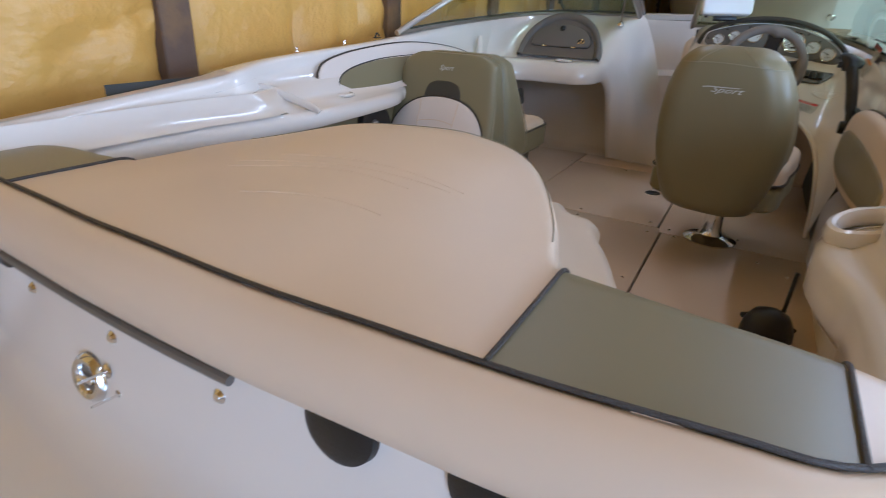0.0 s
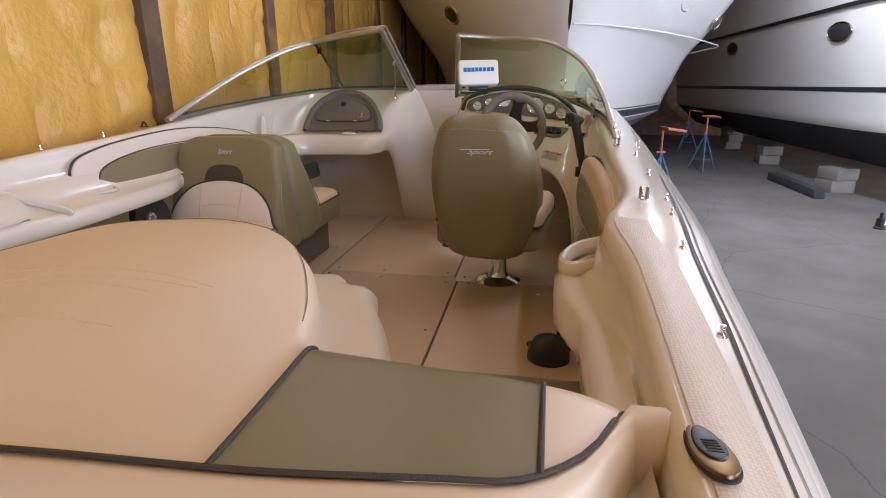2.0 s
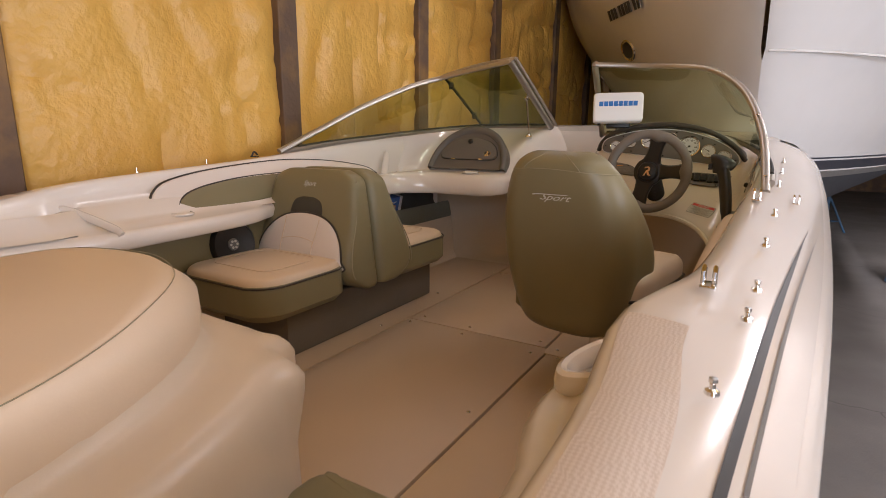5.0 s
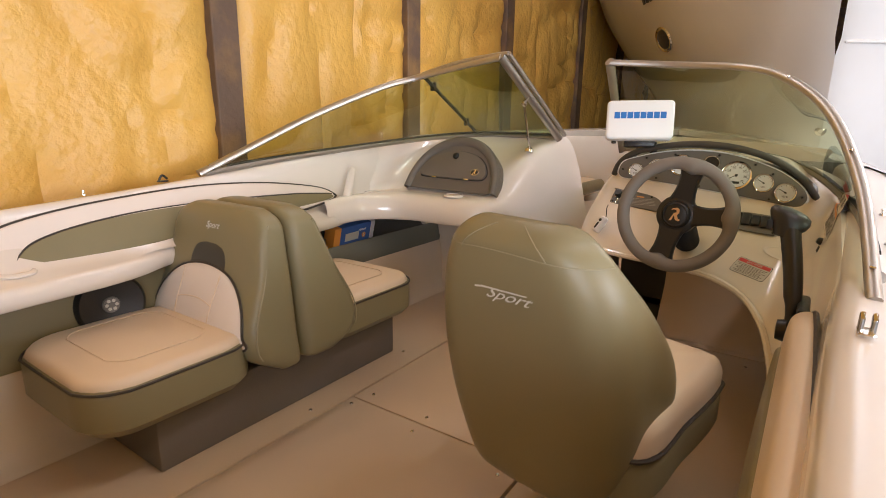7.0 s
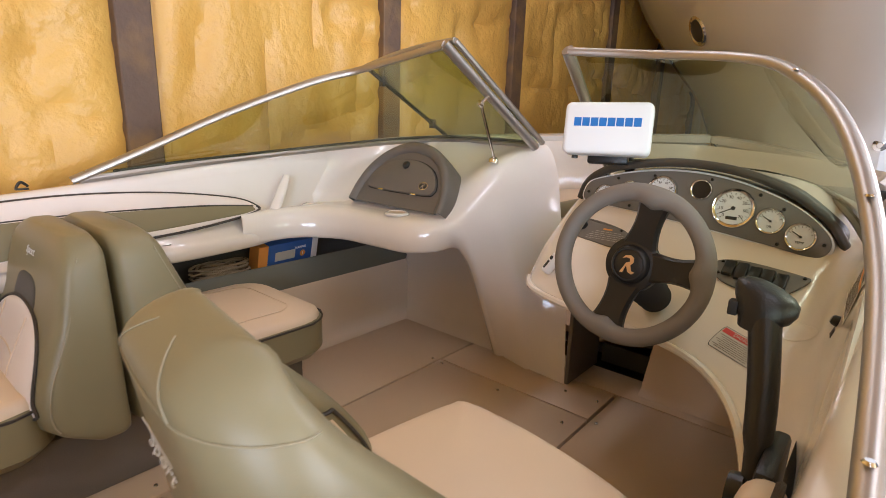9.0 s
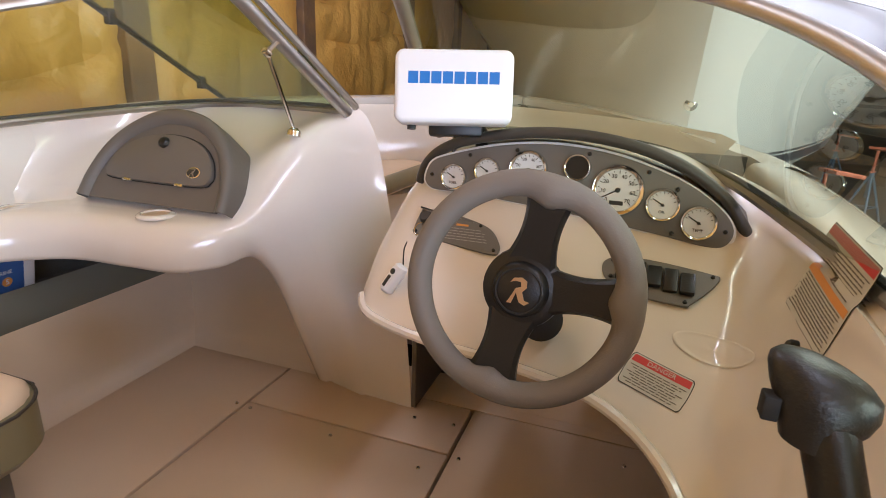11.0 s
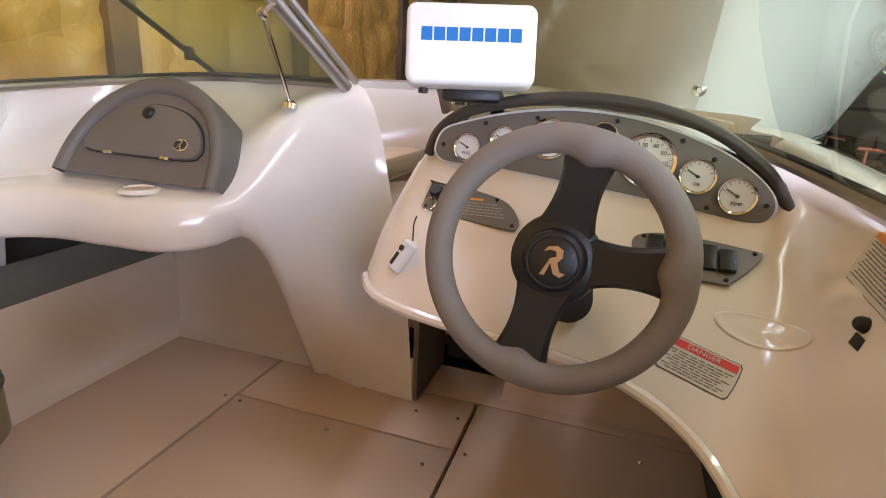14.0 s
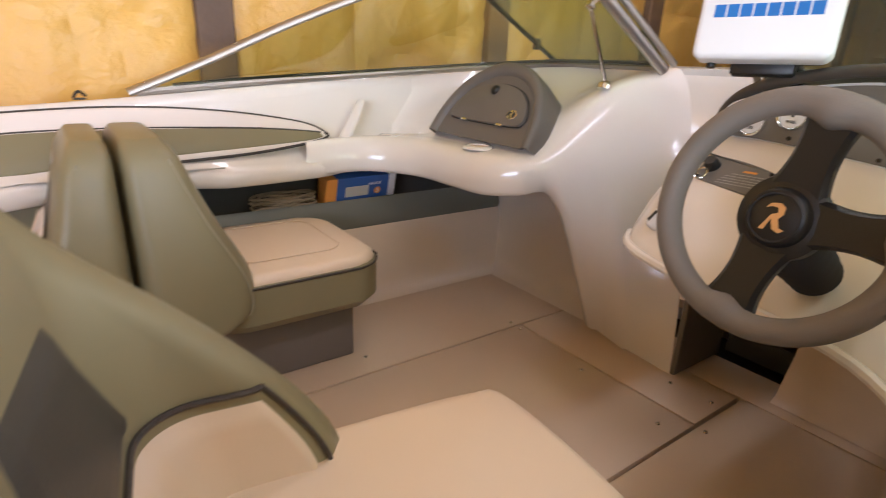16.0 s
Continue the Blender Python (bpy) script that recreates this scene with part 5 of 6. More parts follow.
rows = []
for sx, sy, d in ((0.86, 0.84, -0.014), (0.88, 0.86, -0.004), (0.92, 0.90, 0.003), (0.96, 0.955, 0.004), (0.99, 0.99, -0.004), (1.0, 1.0, -0.015), (0.99, 0.99, -0.08), (0.90, 0.93, -0.22)):
    rows.append([GM @ V((x, y + 0.0, d)) for x, y in arch(sx, sy)])
part("hood", grid(rows), GREYP, pod, angle=60)
part("face", slab(arch(0.88, 0.87), 0.004, 0, GM @ pose(0, 0.001, -0.018)), GREYP, pod)
lid_o = [(-0.175, 0.078), (-0.178, 0.098), (-0.165, 0.13), (-0.12, 0.172), (-0.06, 0.195), (0.0, 0.202), (0.06, 0.197), (0.12, 0.177), (0.162, 0.142), (0.182, 0.10), (0.178, 0.078), (0.15, 0.064), (0.0, 0.061), (-0.15, 0.064)]
lid = part("lid", slab([(p.x, p.y) for p in spline([(a, b, 0) for a, b in lid_o], 60, True)], 0.012, 0.004, GM @ pose(0, 0, -0.014)), GREYP, pod)
part("lid_gap", tube([GM @ V((p.x, p.y, -0.012)) for p in spline([(a * 1.02, b * 1.02 - 0.002, 0) for a, b in lid_o], 60, True)], 0.002, 5, True), RUBBER, pod)
part("latch", lathe([(0, 0.012), (0.010, 0.012), (0.015, 0.008), (0.017, 0.0), (0, 0.0)], 20, GM @ pose(-0.005, 0.176, -0.003)), BLACK, lid)
part("badge", slab([(0.022 * math.cos(a), 0.016 * math.sin(a)) for a in np.linspace(0, 2 * math.pi, 28, endpoint=False)], 0.003, 0.001, GM @ pose(0.125, 0.098, -0.003)), CHROME, lid, "oval chrome badge")
part("badge_face", slab([(0.019 * math.cos(a), 0.013 * math.sin(a)) for a in np.linspace(0, 2 * math.pi, 28, endpoint=False)], 0.001, 0, GM @ pose(0.125, 0.098, 0.0002)), INK, lid)
part("badge_mark", slab([(a * 0.6, b * 0.6) for a, b in SW], 0.001, 0, GM @ pose(0.125, 0.098, 0.0013)), CHROME, lid, smooth=False)
for u in (-0.09, 0.09):
    part("hinge", box(u - 0.014, u + 0.014, 0.056, 0.064, -0.012, 0.0, 0.002, m=GM), CHROME, pod)

# ---- fittings on the boat ----


def cup_holder(p, r=0.042):
    t = thing("cup_holder", "white moulded cup holder ring in the shelf", "cup holder", Matrix.Translation(p), group="cup holders")
    part("ring", lathe([(r - 0.010, -0.004), (r - 0.006, 0.006), (r, 0.006), (r + 0.006, 0.001), (r + 0.006, -0.004)], 32), GEL, t)
    # no hollow here: a flat tan disc paints the shade inside the ring
    part("well", lathe([(0, -0.001), (r - 0.008, -0.001), (r - 0.008, 0.002), (0, 0.002)], 28), SOLE, t)


for p in ((-0.915, 0.800, 0.586), (-0.487, 0.868, 0.604), (-0.862, -0.690, 0.531)):
    cup_holder(p)


def bar_between(name, label, category, pts, r, material, flat=0.55, seg=12):
    t = thing(name, label, category)
    part("bar", tube(spline(pts, 20), r, seg, flat=flat), material, t)
    return t


bar_between("grab_fin", "white plastic grab fin on the port dash", "handle", [(-0.955, 0.70, 0.712), (-0.935, 0.665, 0.665), (-0.905, 0.60, 0.575), (-0.895, 0.57, 0.535)], [0.012 + 0.008 * math.sin(math.pi * k / 19) for k in range(20)], GEL, 0.5)
bar_between("coaming_grip", "white moulded grab handle on the port coaming", "handle", [(-0.92, -1.065, 0.57), (-0.90, -1.05, 0.585), (-0.82, -1.015, 0.558), (-0.745, -0.985, 0.528), (-0.725, -0.978, 0.512)], 0.0145, GEL, 0.6)
sc = thing("side_cup", "cream moulded grab loop with a cup well on the starboard side", "cup holder")


def loop_ring(k, z, dx=0.0, n=40):
    return [V((0.800 + dx + 0.068 * k * math.copysign(abs(math.cos(a)) ** 0.85, math.cos(a)), -1.075 + 0.088 * k * math.sin(a) + 0.02 * math.cos(a), z + 0.018 * math.cos(a))) for a in np.linspace(0, 2 * math.pi, n, endpoint=False)]


part("loop", grid([loop_ring(k, z) for k, z in ((0.72, 0.486), (0.74, 0.498), (0.80, 0.505), (0.92, 0.507), (1.02, 0.502), (1.06, 0.490), (1.05, 0.476), (0.96, 0.466), (0.84, 0.464), (0.74, 0.472))], close_u=True, close_v=True), GEL, sc)
part("well", grid([loop_ring(k, z, dx) for k, z, dx in ((0.70, 0.470, 0.01), (0.72, 0.44, 0.02), (0.66, 0.40, 0.035), (0.50, 0.36, 0.05), (0.20, 0.34, 0.06), (0.02, 0.338, 0.06))], close_u=True, thick=0.006), GEL, sc)
part("bracket", grid([loop_ring(k, z, dx) for k, z, dx in ((0.62, 0.472, 0.045), (0.62, 0.44, 0.06), (0.56, 0.39, 0.072), (0.42, 0.33, 0.085), (0.20, 0.27, 0.098), (0.02, 0.25, 0.10))], close_u=True), GEL, sc)

# starboard coaming pad
sp = thing("coaming_pad", "cream vinyl coaming pad with dark piping beside the helm", "cushion")
SO = [(0.16, 0.47), (0.15, 0.545), (0.05, 0.585), (-0.3, 0.60), (-0.65, 0.585), (-0.86, 0.55), (-0.90, 0.48), (-0.86, 0.42), (-0.5, 0.36), (-0.1, 0.34), (0.10, 0.38)]
XM = Matrix.Translation((0.912, 0, 0.5)) @ Matrix.Rotation(radians(6), 4, "Y") @ Matrix(((0, 0, -1, 0), (-1, 0, 0, 0), (0, 1, 0, 0), (0, 0, 0, 1)))
part("cover", pad([(-y, z - 0.5) for y, z in SO], 0.05, 0.03, 0.006, 64, XM), VINW, sp)
part("insert", pad([(-(-0.36 + (y + 0.36) * 0.84), 0.452 + (z - 0.47) * 0.56 - 0.5) for y, z in SO], 0.060, 0.012, 0.004, 64, XM), VINO, sp, "olive vinyl insert")
part("piping", tube([XM @ V((-p.x, p.y - 0.5, 0.012)) for p in spline([(a, b, 0) for a, b in SO], 80, True)], 0.006, 6, closed=True), PIPE, sp)

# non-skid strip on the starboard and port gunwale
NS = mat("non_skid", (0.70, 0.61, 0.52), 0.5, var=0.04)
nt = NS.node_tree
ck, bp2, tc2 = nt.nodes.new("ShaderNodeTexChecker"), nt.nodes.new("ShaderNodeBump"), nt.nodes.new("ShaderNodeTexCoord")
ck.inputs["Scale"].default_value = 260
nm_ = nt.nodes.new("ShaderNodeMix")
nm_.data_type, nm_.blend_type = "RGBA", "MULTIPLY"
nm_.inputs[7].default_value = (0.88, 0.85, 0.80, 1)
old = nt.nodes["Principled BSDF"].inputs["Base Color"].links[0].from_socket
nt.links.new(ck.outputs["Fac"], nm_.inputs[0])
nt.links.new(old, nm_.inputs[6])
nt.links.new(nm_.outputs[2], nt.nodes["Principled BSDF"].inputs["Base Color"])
mp = nt.nodes.new("ShaderNodeMapping")
mp.inputs["Rotation"].default_value = (0, 0, radians(45))
nt.links.new(tc2.outputs["Object"], mp.inputs[0])
nt.links.new(mp.outputs[0], ck.inputs["Vector"])
bp2.inputs["Strength"].default_value, bp2.inputs["Distance"].default_value = 1.0, 0.004
nt.links.new(ck.outputs["Fac"], bp2.inputs["Height"])
nt.links.new(bp2.outputs[0], nt.nodes["Principled BSDF"].inputs["Normal"])


def strip(s, y0, y1, ha, hb, up, material, name, n=40, label=""):
    """A thin strip laid on the gunwale between two distances from its inner or outer edge."""
    rows = []
    for y in np.linspace(y0, y1, n):
        ho, zg, hi = lerp_table(HO, y), lerp_table(ZG, y), lerp_table(HI, y)
        a, b = ha(y, ho, hi), hb(y, ho, hi)
        px = [ho - 0.005, ho - 0.02, ho - 0.05, ho - 0.09, (ho - 0.06 + hi) / 2, hi + 0.03, hi + 0.012]
        pz = [zg - 0.062, zg - 0.045, zg - 0.028, zg - 0.012, zg - 0.001, zg + 0.003, zg]
        rows.append([side_pt(s, h, y, float(np.interp(h, px[::-1], pz[::-1])) + up) for h in np.linspace(a, b, 6)])
    return part(name, grid(rows), material, boat, label)


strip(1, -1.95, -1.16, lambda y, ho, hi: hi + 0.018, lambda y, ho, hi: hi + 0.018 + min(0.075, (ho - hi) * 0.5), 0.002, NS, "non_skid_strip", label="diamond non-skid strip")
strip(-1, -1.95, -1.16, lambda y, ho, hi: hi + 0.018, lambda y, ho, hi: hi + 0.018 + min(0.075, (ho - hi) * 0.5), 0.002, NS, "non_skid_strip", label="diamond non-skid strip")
swoop = lambda y: 0.020 * ((y + 1.2) / 0.75) ** 2
wid = lambda y: 0.0012 + 0.009 * max(0.0, 1 - ((y + 1.25) / 0.75) ** 2)
for s in (-1, 1):
    strip(s, -1.95, -0.40, lambda y, ho, hi: ho - 0.062 + swoop(y), lambda y, ho, hi: ho - 0.062 + swoop(y) + wid(y), 0.0015, INK, "pinstripe", label="black pinstripe")
    strip(s, -1.90, -0.35, lambda y, ho, hi: ho - 0.042 + swoop(y), lambda y, ho, hi: ho - 0.042 + swoop(y) + wid(y) * 0.45, 0.0015, PANEL, "pinstripe", label="grey pinstripe")


def snap(p, r=0.0055):
    t = thing("canvas_snap", "small chrome canvas snap stud", "snap", Matrix.Translation(p), group="canvas snaps")
    part("stud", lathe([(0, 0.016), (r * 0.8, 0.015), (r * 0.85, 0.011), (r * 0.55, 0.009), (r * 0.6, 0.004), (r * 1.3, 0.002), (r * 1.4, -0.002), (0, -0.002)], 14), CHROME, t)


for p in ((0.954, -1.297, 0.581), (0.929, -1.632, 0.554), (0.975, -1.098, 0.602), (0.982, -0.995, 0.616), (0.988, -0.725, 0.634), (1.000, -0.42, 0.652), (1.007, 0.016, 0.684), (1.014, 0.263, 0.706), (1.02, 0.55, 0.73)):
    snap(p)
    if p[1] > -0.9:
        snap((2 * CX - p[0] + 0.01, p[1], p[2] + 0.043))


def cleat(p, dark=False, size=1.0):
    t = thing("cleat", "black rail fitting on the port gunwale" if dark else "chrome windshield-side deck fitting with two posts", "cleat", Matrix.Translation(p) @ Matrix.Scale(size * 0.60, 4), group="deck fittings")
    mt = BLACK if dark else CHROME
    part("plate", box(-0.018, 0.018, -0.028, 0.028, -0.003, 0.005, 0.002), mt, t)
    if dark:
        part("horn", tube(spline([(0, -0.025, 0.004), (0, -0.01, 0.03), (0, 0.005, 0.034), (0, 0.028, 0.012)], 10), 0.007, 8), mt, t)
    else:
        for sx in (-0.012, 0.012):
            part("post", tube([(sx, -0.012, 0.0), (sx, -0.012, 0.036), (sx, 0.0, 0.046), (sx, 0.014, 0.042), (sx, 0.014, 0.0)], 0.0052, 8), mt, t)


cleat((0.922, -1.037, 0.624))
cleat((0.958, -0.255, 0.667))
cleat((1.050, -0.135, 0.650), size=0.8)
cleat((-1.090, -0.145, 0.712), True)

# teardrop stern light
nav = thing("stern_light", "teardrop stern light socket in tarnished brass with black cap", "light", pose(0.849, -1.868, 0.5335, -4, 3, 4) @ Matrix.Diagonal((0.56, 0.80, 0.45, 1)))
TD = [(0.036 * math.sin(a) * (1 + 0.25 * math.cos(a)), -0.058 * math.cos(a)) for a in np.linspace(0, 2 * math.pi, 36, endpoint=False)]
part("gasket", slab([(a * 1.08, b * 1.08) for a, b in TD], 0.006, 0.002), RUBBER, nav)
part("base", slab(TD, 0.014, 0.005, pose(0, 0, 0.002)), BRASS, nav, "tarnished brass base")
part("cap", slab([(a * 0.72, b * 0.66 + 0.008) for a, b in TD], 0.012, 0.004, pose(0, 0, 0.010)), BLACK, nav, "black rubber cap")
for k in range(5):
    part("ridge", box(-0.014, 0.014, -0.018 + k * 0.006, -0.015 + k * 0.006, 0.021, 0.0235), RUBBER, nav)

# storage hatch on the starboard side
sh = thing("side_hatch", "cream moulded hatch panel on the starboard side", "panel", frame_at((0.826, -1.53, 0.40), (0, 1, 0), (-1, 0, 0.1)))
part("panel", slab(rounded(0.30, 0.20, 0.03), 0.008, 0.003), GEL, sh)

# transom fittings
tv = thing("washdown_port", "chrome ring socket with pins on the transom", "fitting", frame_at((-0.272, -2.036, 0.292), (1, 0, 0), (0, -0.99, 0.16)))
part("ring", lathe([(0.022, 0.0), (0.026, 0.010), (0.034, 0.012), (0.040, 0.006), (0.042, 0.0)], 30), CHROME, tv)
part("cup", lathe([(0, 0.001), (0.024, 0.001), (0.024, 0.003), (0, 0.003)], 24), GREYP, tv)
part("latch", box(-0.018, 0.018, -0.005, 0.005, 0.002, 0.012, 0.002), CHROME, tv)
for u, v in ((0.05, 0.030), (0.075, -0.002)):
    pn = thing("transom_pin", "slim chrome pin standing from the transom", "pin", frame_at((-0.272 + u, -2.035, 0.292 + v), (1, 0, 0), (0, -0.99, 0.16)))
    part("washer", lathe([(0, 0.003), (0.010, 0.002), (0.012, 0), (0, 0)], 16), CHROME, pn)
    part("pin", tube([(0, 0, 0), (0.004, 0, 0.045)], 0.0022, 8), CHROME, pn)
for x in (-0.457, -0.203, 0.036):
    b = thing("transom_bolt", "chrome bolt head on the transom", "bolt", frame_at((x, lerp_table(AFT, x) - 0.0235, 0.385), (1, 0, 0), (0, -0.99, 0.09)), group="transom bolts")
    part("head", lathe([(0, 0.006), (0.006, 0.006), (0.008, 0.004), (0.011, 0.001), (0.011, -0.002), (0, -0.002)], 12), CHROME, b)
part("rail_strip", tube([(x, lerp_table(AFT, x) - 0.034, 0.432) for x in np.linspace(-0.55, 0.075, 30)], 0.007, 8), GREYP, boat, "grey rubber strip")
for x, r in ((0.235, 0.050), (0.42, 0.055), (-0.53, 0.03)):
    vt = thing("transom_vent", "black half-round vent under the sun pad edge", "vent", frame_at((x, lerp_table(AFT, x) - 0.024, 0.432), (1, 0, 0), (0, -0.99, 0.09)), group="transom vents")
    part("shell", lathe([(0, 0.012), (r * 0.7, 0.012), (r * 0.95, 0.006), (r, -0.004), (0, -0.004)], 28), BLACK, vt)

# ---- loose things in the port recess and on the sole ----
spk = thing("speaker", "round black speaker in the side recess", "speaker", frame_at((-0.886, -0.462, 0.372), (0, -1, 0), (1, -0.1, 0.14)) @ Matrix.Scale(1.28, 4))
part("basket", lathe([(0, 0.0), (0.078, 0.0), (0.078, 0.012), (0.070, 0.022), (0.060, 0.020), (0.03, 0.010), (0, 0.012)], 36), BLACK, spk)
part("centre_ring", lathe([(0, 0.016), (0.018, 0.016), (0.020, 0.010), (0, 0.010)], 20), PANEL, spk)
for k in range(6):
    a = 2 * math.pi * k / 6
    part("spot", lathe([(0, 0.018), (0.004, 0.0175), (0.0045, 0.015), (0, 0.015)], 8, pose(0.011 * math.cos(a), 0.011 * math.sin(a), 0)), TEXTW, spk)
bx = thing("extinguisher_carton", "blue and orange carton standing in the side recess", "box", pose(-0.975, 0.69, 0.392, 0, 12, 4))
part("carton", box(-0.03, 0.03, -0.15, 0.15, -0.054, 0.054, 0.002, 1), BOXBLUE, bx)
part("orange_end", box(-0.0305, 0.0308, -0.1505, -0.105, -0.0545, 0.0545, 0.001, 1), ORANGE, bx)
part("white_end", box(-0.0305, 0.0308, 0.118, 0.1505, -0.0545, 0.0545, 0.001, 1), WHITEP, bx)
part("picture", box(0.0302, 0.0312, -0.07, 0.03, -0.022, 0.018), TEXTW, bx, smooth=False)
part("badge", lathe([(0, 0.001), (0.014, 0.001), (0.014, 0), (0, 0)], 20, frame_at((0.0304, 0.07, -0.008), (0, 1, 0), (1, 0, 0))), ORANGE, bx)
lettering("numeral", "5", 0.022, frame_at((0.0318, 0.07, -0.008), (0, 1, 0), (1, 0, 0)), WHITEP, bx)
lettering("word", "MARINE", 0.016, frame_at((0.0312, 0.055, 0.022), (0, 1, 0), (1, 0, 0)), WHITEP, bx)
rp = thing("rope_coil", "coiled dark rope and cable in the side recess", "rope")
random.seed(4)
pts = []
for k in range(150):
    a = k * 0.42
    pts.append((-0.965 + 0.035 * math.cos(a) + random.uniform(-.006, .006), 0.40 + 0.12 * math.sin(a) * (0.7 + 0.3 * math.sin(k * .11)), 0.352 + 0.045 * k / 150 + random.uniform(-.003, .006)))
part("coil", tube(pts, 0.005, 6), ROPE, rp)
bp = thing("foot_pump", "small black foot pump with an upright stick on the sole", "pump", pose(0.735, -0.69, 0.0))
part("dome", lathe([(0, 0.085), (0.02, 0.083), (0.05, 0.068), (0.068, 0.035), (0.072, 0.0), (0, 0.0)], 26), BLACK, bp)
part("stick", tube([(0.03, 0.03, 0.04), (0.033, 0.034, 0.20)], 0.006, 8), BLACK, bp)
part("arm", tube([(-0.07, 0.05, 0.02), (0.0, 0.02, 0.06), (0.07, 0.0, 0.03)], 0.009, 8), BLACK, bp)
dr = thing("deck_plate", "round black deck socket in the sole", "socket", pose(0.186, 0.575, 0.0))
part("socket", lathe([(0, 0.001), (0.030, 0.001), (0.034, 0.003), (0.038, 0.002), (0.040, -0.002), (0, -0.002)], 28), BLACK, dr)

for p in ((0.33, 0.994), (0.749, 1.136), (0.243, 0.921), (-0.036, 0.951), (-0.326, 0.974), (-0.179, 1.204), (0.054, 1.188), (-0.822, 1.27), (-0.44, 0.44), (-0.06, 0.09), (0.26, 0.10), (0.35, 0.05), (-0.30, 0.10), (-0.05, 0.0),
          (0.27, -0.03), (-0.32, 0.01), (0.28, -0.55), (-0.40, -0.10), (0.62, 0.10), (0.38, -0.03), (-0.38, 0.98), (0.15, 1.12), (0.27, 1.13), (0.80, -0.2), (0.70, -0.12)):
    screw(sole, (p[0], p[1], 0.0), 0.0065)

# bow cushion seen through the walk-through
bc = thing("bow_cushion", "cream and olive bow seat cushion beyond the walk-through", "cushion")
part("cover", pad(rounded_xy(-0.85, -0.35, 1.62, 2.5, 0.1), 0.10, 0.03, 0.0, 40, pose(0, 0, 0.46)), VINW, bc)
part("front_roll", tube([(-0.34, 1.62, 0.52), (-0.34, 2.45, 0.52)], 0.04, 12), VINO, bc)
bb = thing("bow_lounge_cushion", "olive and cream bow backrest beyond the walk-through", "cushion")
part("cover", pad(rounded_xy(-0.02, 0.62, 0, 0.26, 0.08), 0.06, 0.03, 0.0, 40, frame_at((0.0, 2.30, 0.48), (1, 0, 0), (0, -1, 0.1))), VINW, bb)

# ---- embroidery on the seat backs ----
em = frame_at((0.0, back_pt(0.650, -math.pi / 2).y - 0.0022, 0.650), (1, 0, 0), (0.0, -0.995, 0.09))
lettering("embroidery", "Sport", 0.042, em @ pose(0.010, 0, 0.0) @ Matrix.Diagonal((1.0, 0.62, 1.0, 1.0)), THREAD, helm, 0.5)
part("embroidery_sweep", slab([(-0.062, 0.004), (-0.045, 0.0065), (0.050, 0.0085), (0.053, 0.0105), (-0.045, 0.0095), (-0.062, 0.007)], 0.001, 0, em), THREAD, helm, smooth=False)
em2 = frame_at(aft_face(0.0, 0.618, 0.002), (1, 0, 0), (0.0, -0.97, 0.24))
lettering("embroidery", "Sport", 0.030, em2, THREAD, aftb, 0.5)
# seams on the helm seat cap
JA = -math.pi / 2 + 0.62
part("seam", tube([back_pt(0.727 - 0.006 * math.sin((a - JA) * 2), a, 0.0006) for a in np.linspace(-math.pi * 0.97, -math.pi * 0.03, 60)], 0.0011, 5), SEAM, helm)
for sgn in (-1, 1):
    part("seam", tube([back_pt(z, -math.pi / 2 + sgn * (0.62 - 0.5 * ((z - 0.727) / 0.05) ** 2 * 0.6), 0.0006) for z in np.linspace(0.727, 0.776, 14)], 0.0011, 5), SEAM, helm)
rows = [[back_pt(z, a, 0.010 if 0.36 < z < 0.515 and 0.20 < a < math.pi - 0.20 else -0.004) for a in np.linspace(0.12, math.pi - 0.12, 60)] for z in np.linspace(0.345, 0.530, 14)]
fi = part("front_insert", grid(rows), VINW, helm, "cream vinyl insert", angle=80)
rows = [[back_pt(z, a, 0.006 if 0.545 < z < 0.67 and 0.9 < a < math.pi - 0.9 else -0.004) for a in np.linspace(0.82, math.pi - 0.82, 18)] for z in np.linspace(0.534, 0.685, 12)]
part("front_mesh", grid(rows), VIND, helm, "dark mesh insert", angle=80)
part("piping", tube([back_pt(0.527, a, 0.003) for a in np.linspace(0.10, math.pi - 0.10, 50)], 0.0035, 6), PIPE, helm)
for q in (0.10, math.pi - 0.10):
    part("piping", tube([back_pt(z, q, 0.003) for z in np.linspace(0.345, 0.527, 16)], 0.0035, 6), PIPE, helm)
part("piping", tube(spline([(x * 1.012, y * 1.012, 0.336) for x, y in CUSH], 70, True), 0.005, 6, closed=True), PIPE, helm)

# ---- the other boats in the shed ----


def stem_y(z):
    return lerp_table([(-0.3, 4.6), (0.0, 3.6), (0.3, 3.0), (0.6, 2.62), (0.9, 2.34), (1.5, 1.95), (2.2, 1.55), (3.0, 1.15), (3.6, 0.9)], z)


cruiser = thing("cabin_cruiser", "large white cabin cruiser bow with dark boot stripes on stands", "boat")
BX = 0.86


def flare(z):
    return lerp_table([(-0.3, 0.75), (0.6, 0.75), (0.9, 0.78), (1.2, 0.83), (1.6, 0.96), (2.1, 1.08), (3.0, 1.13), (3.6, 1.13)], z)


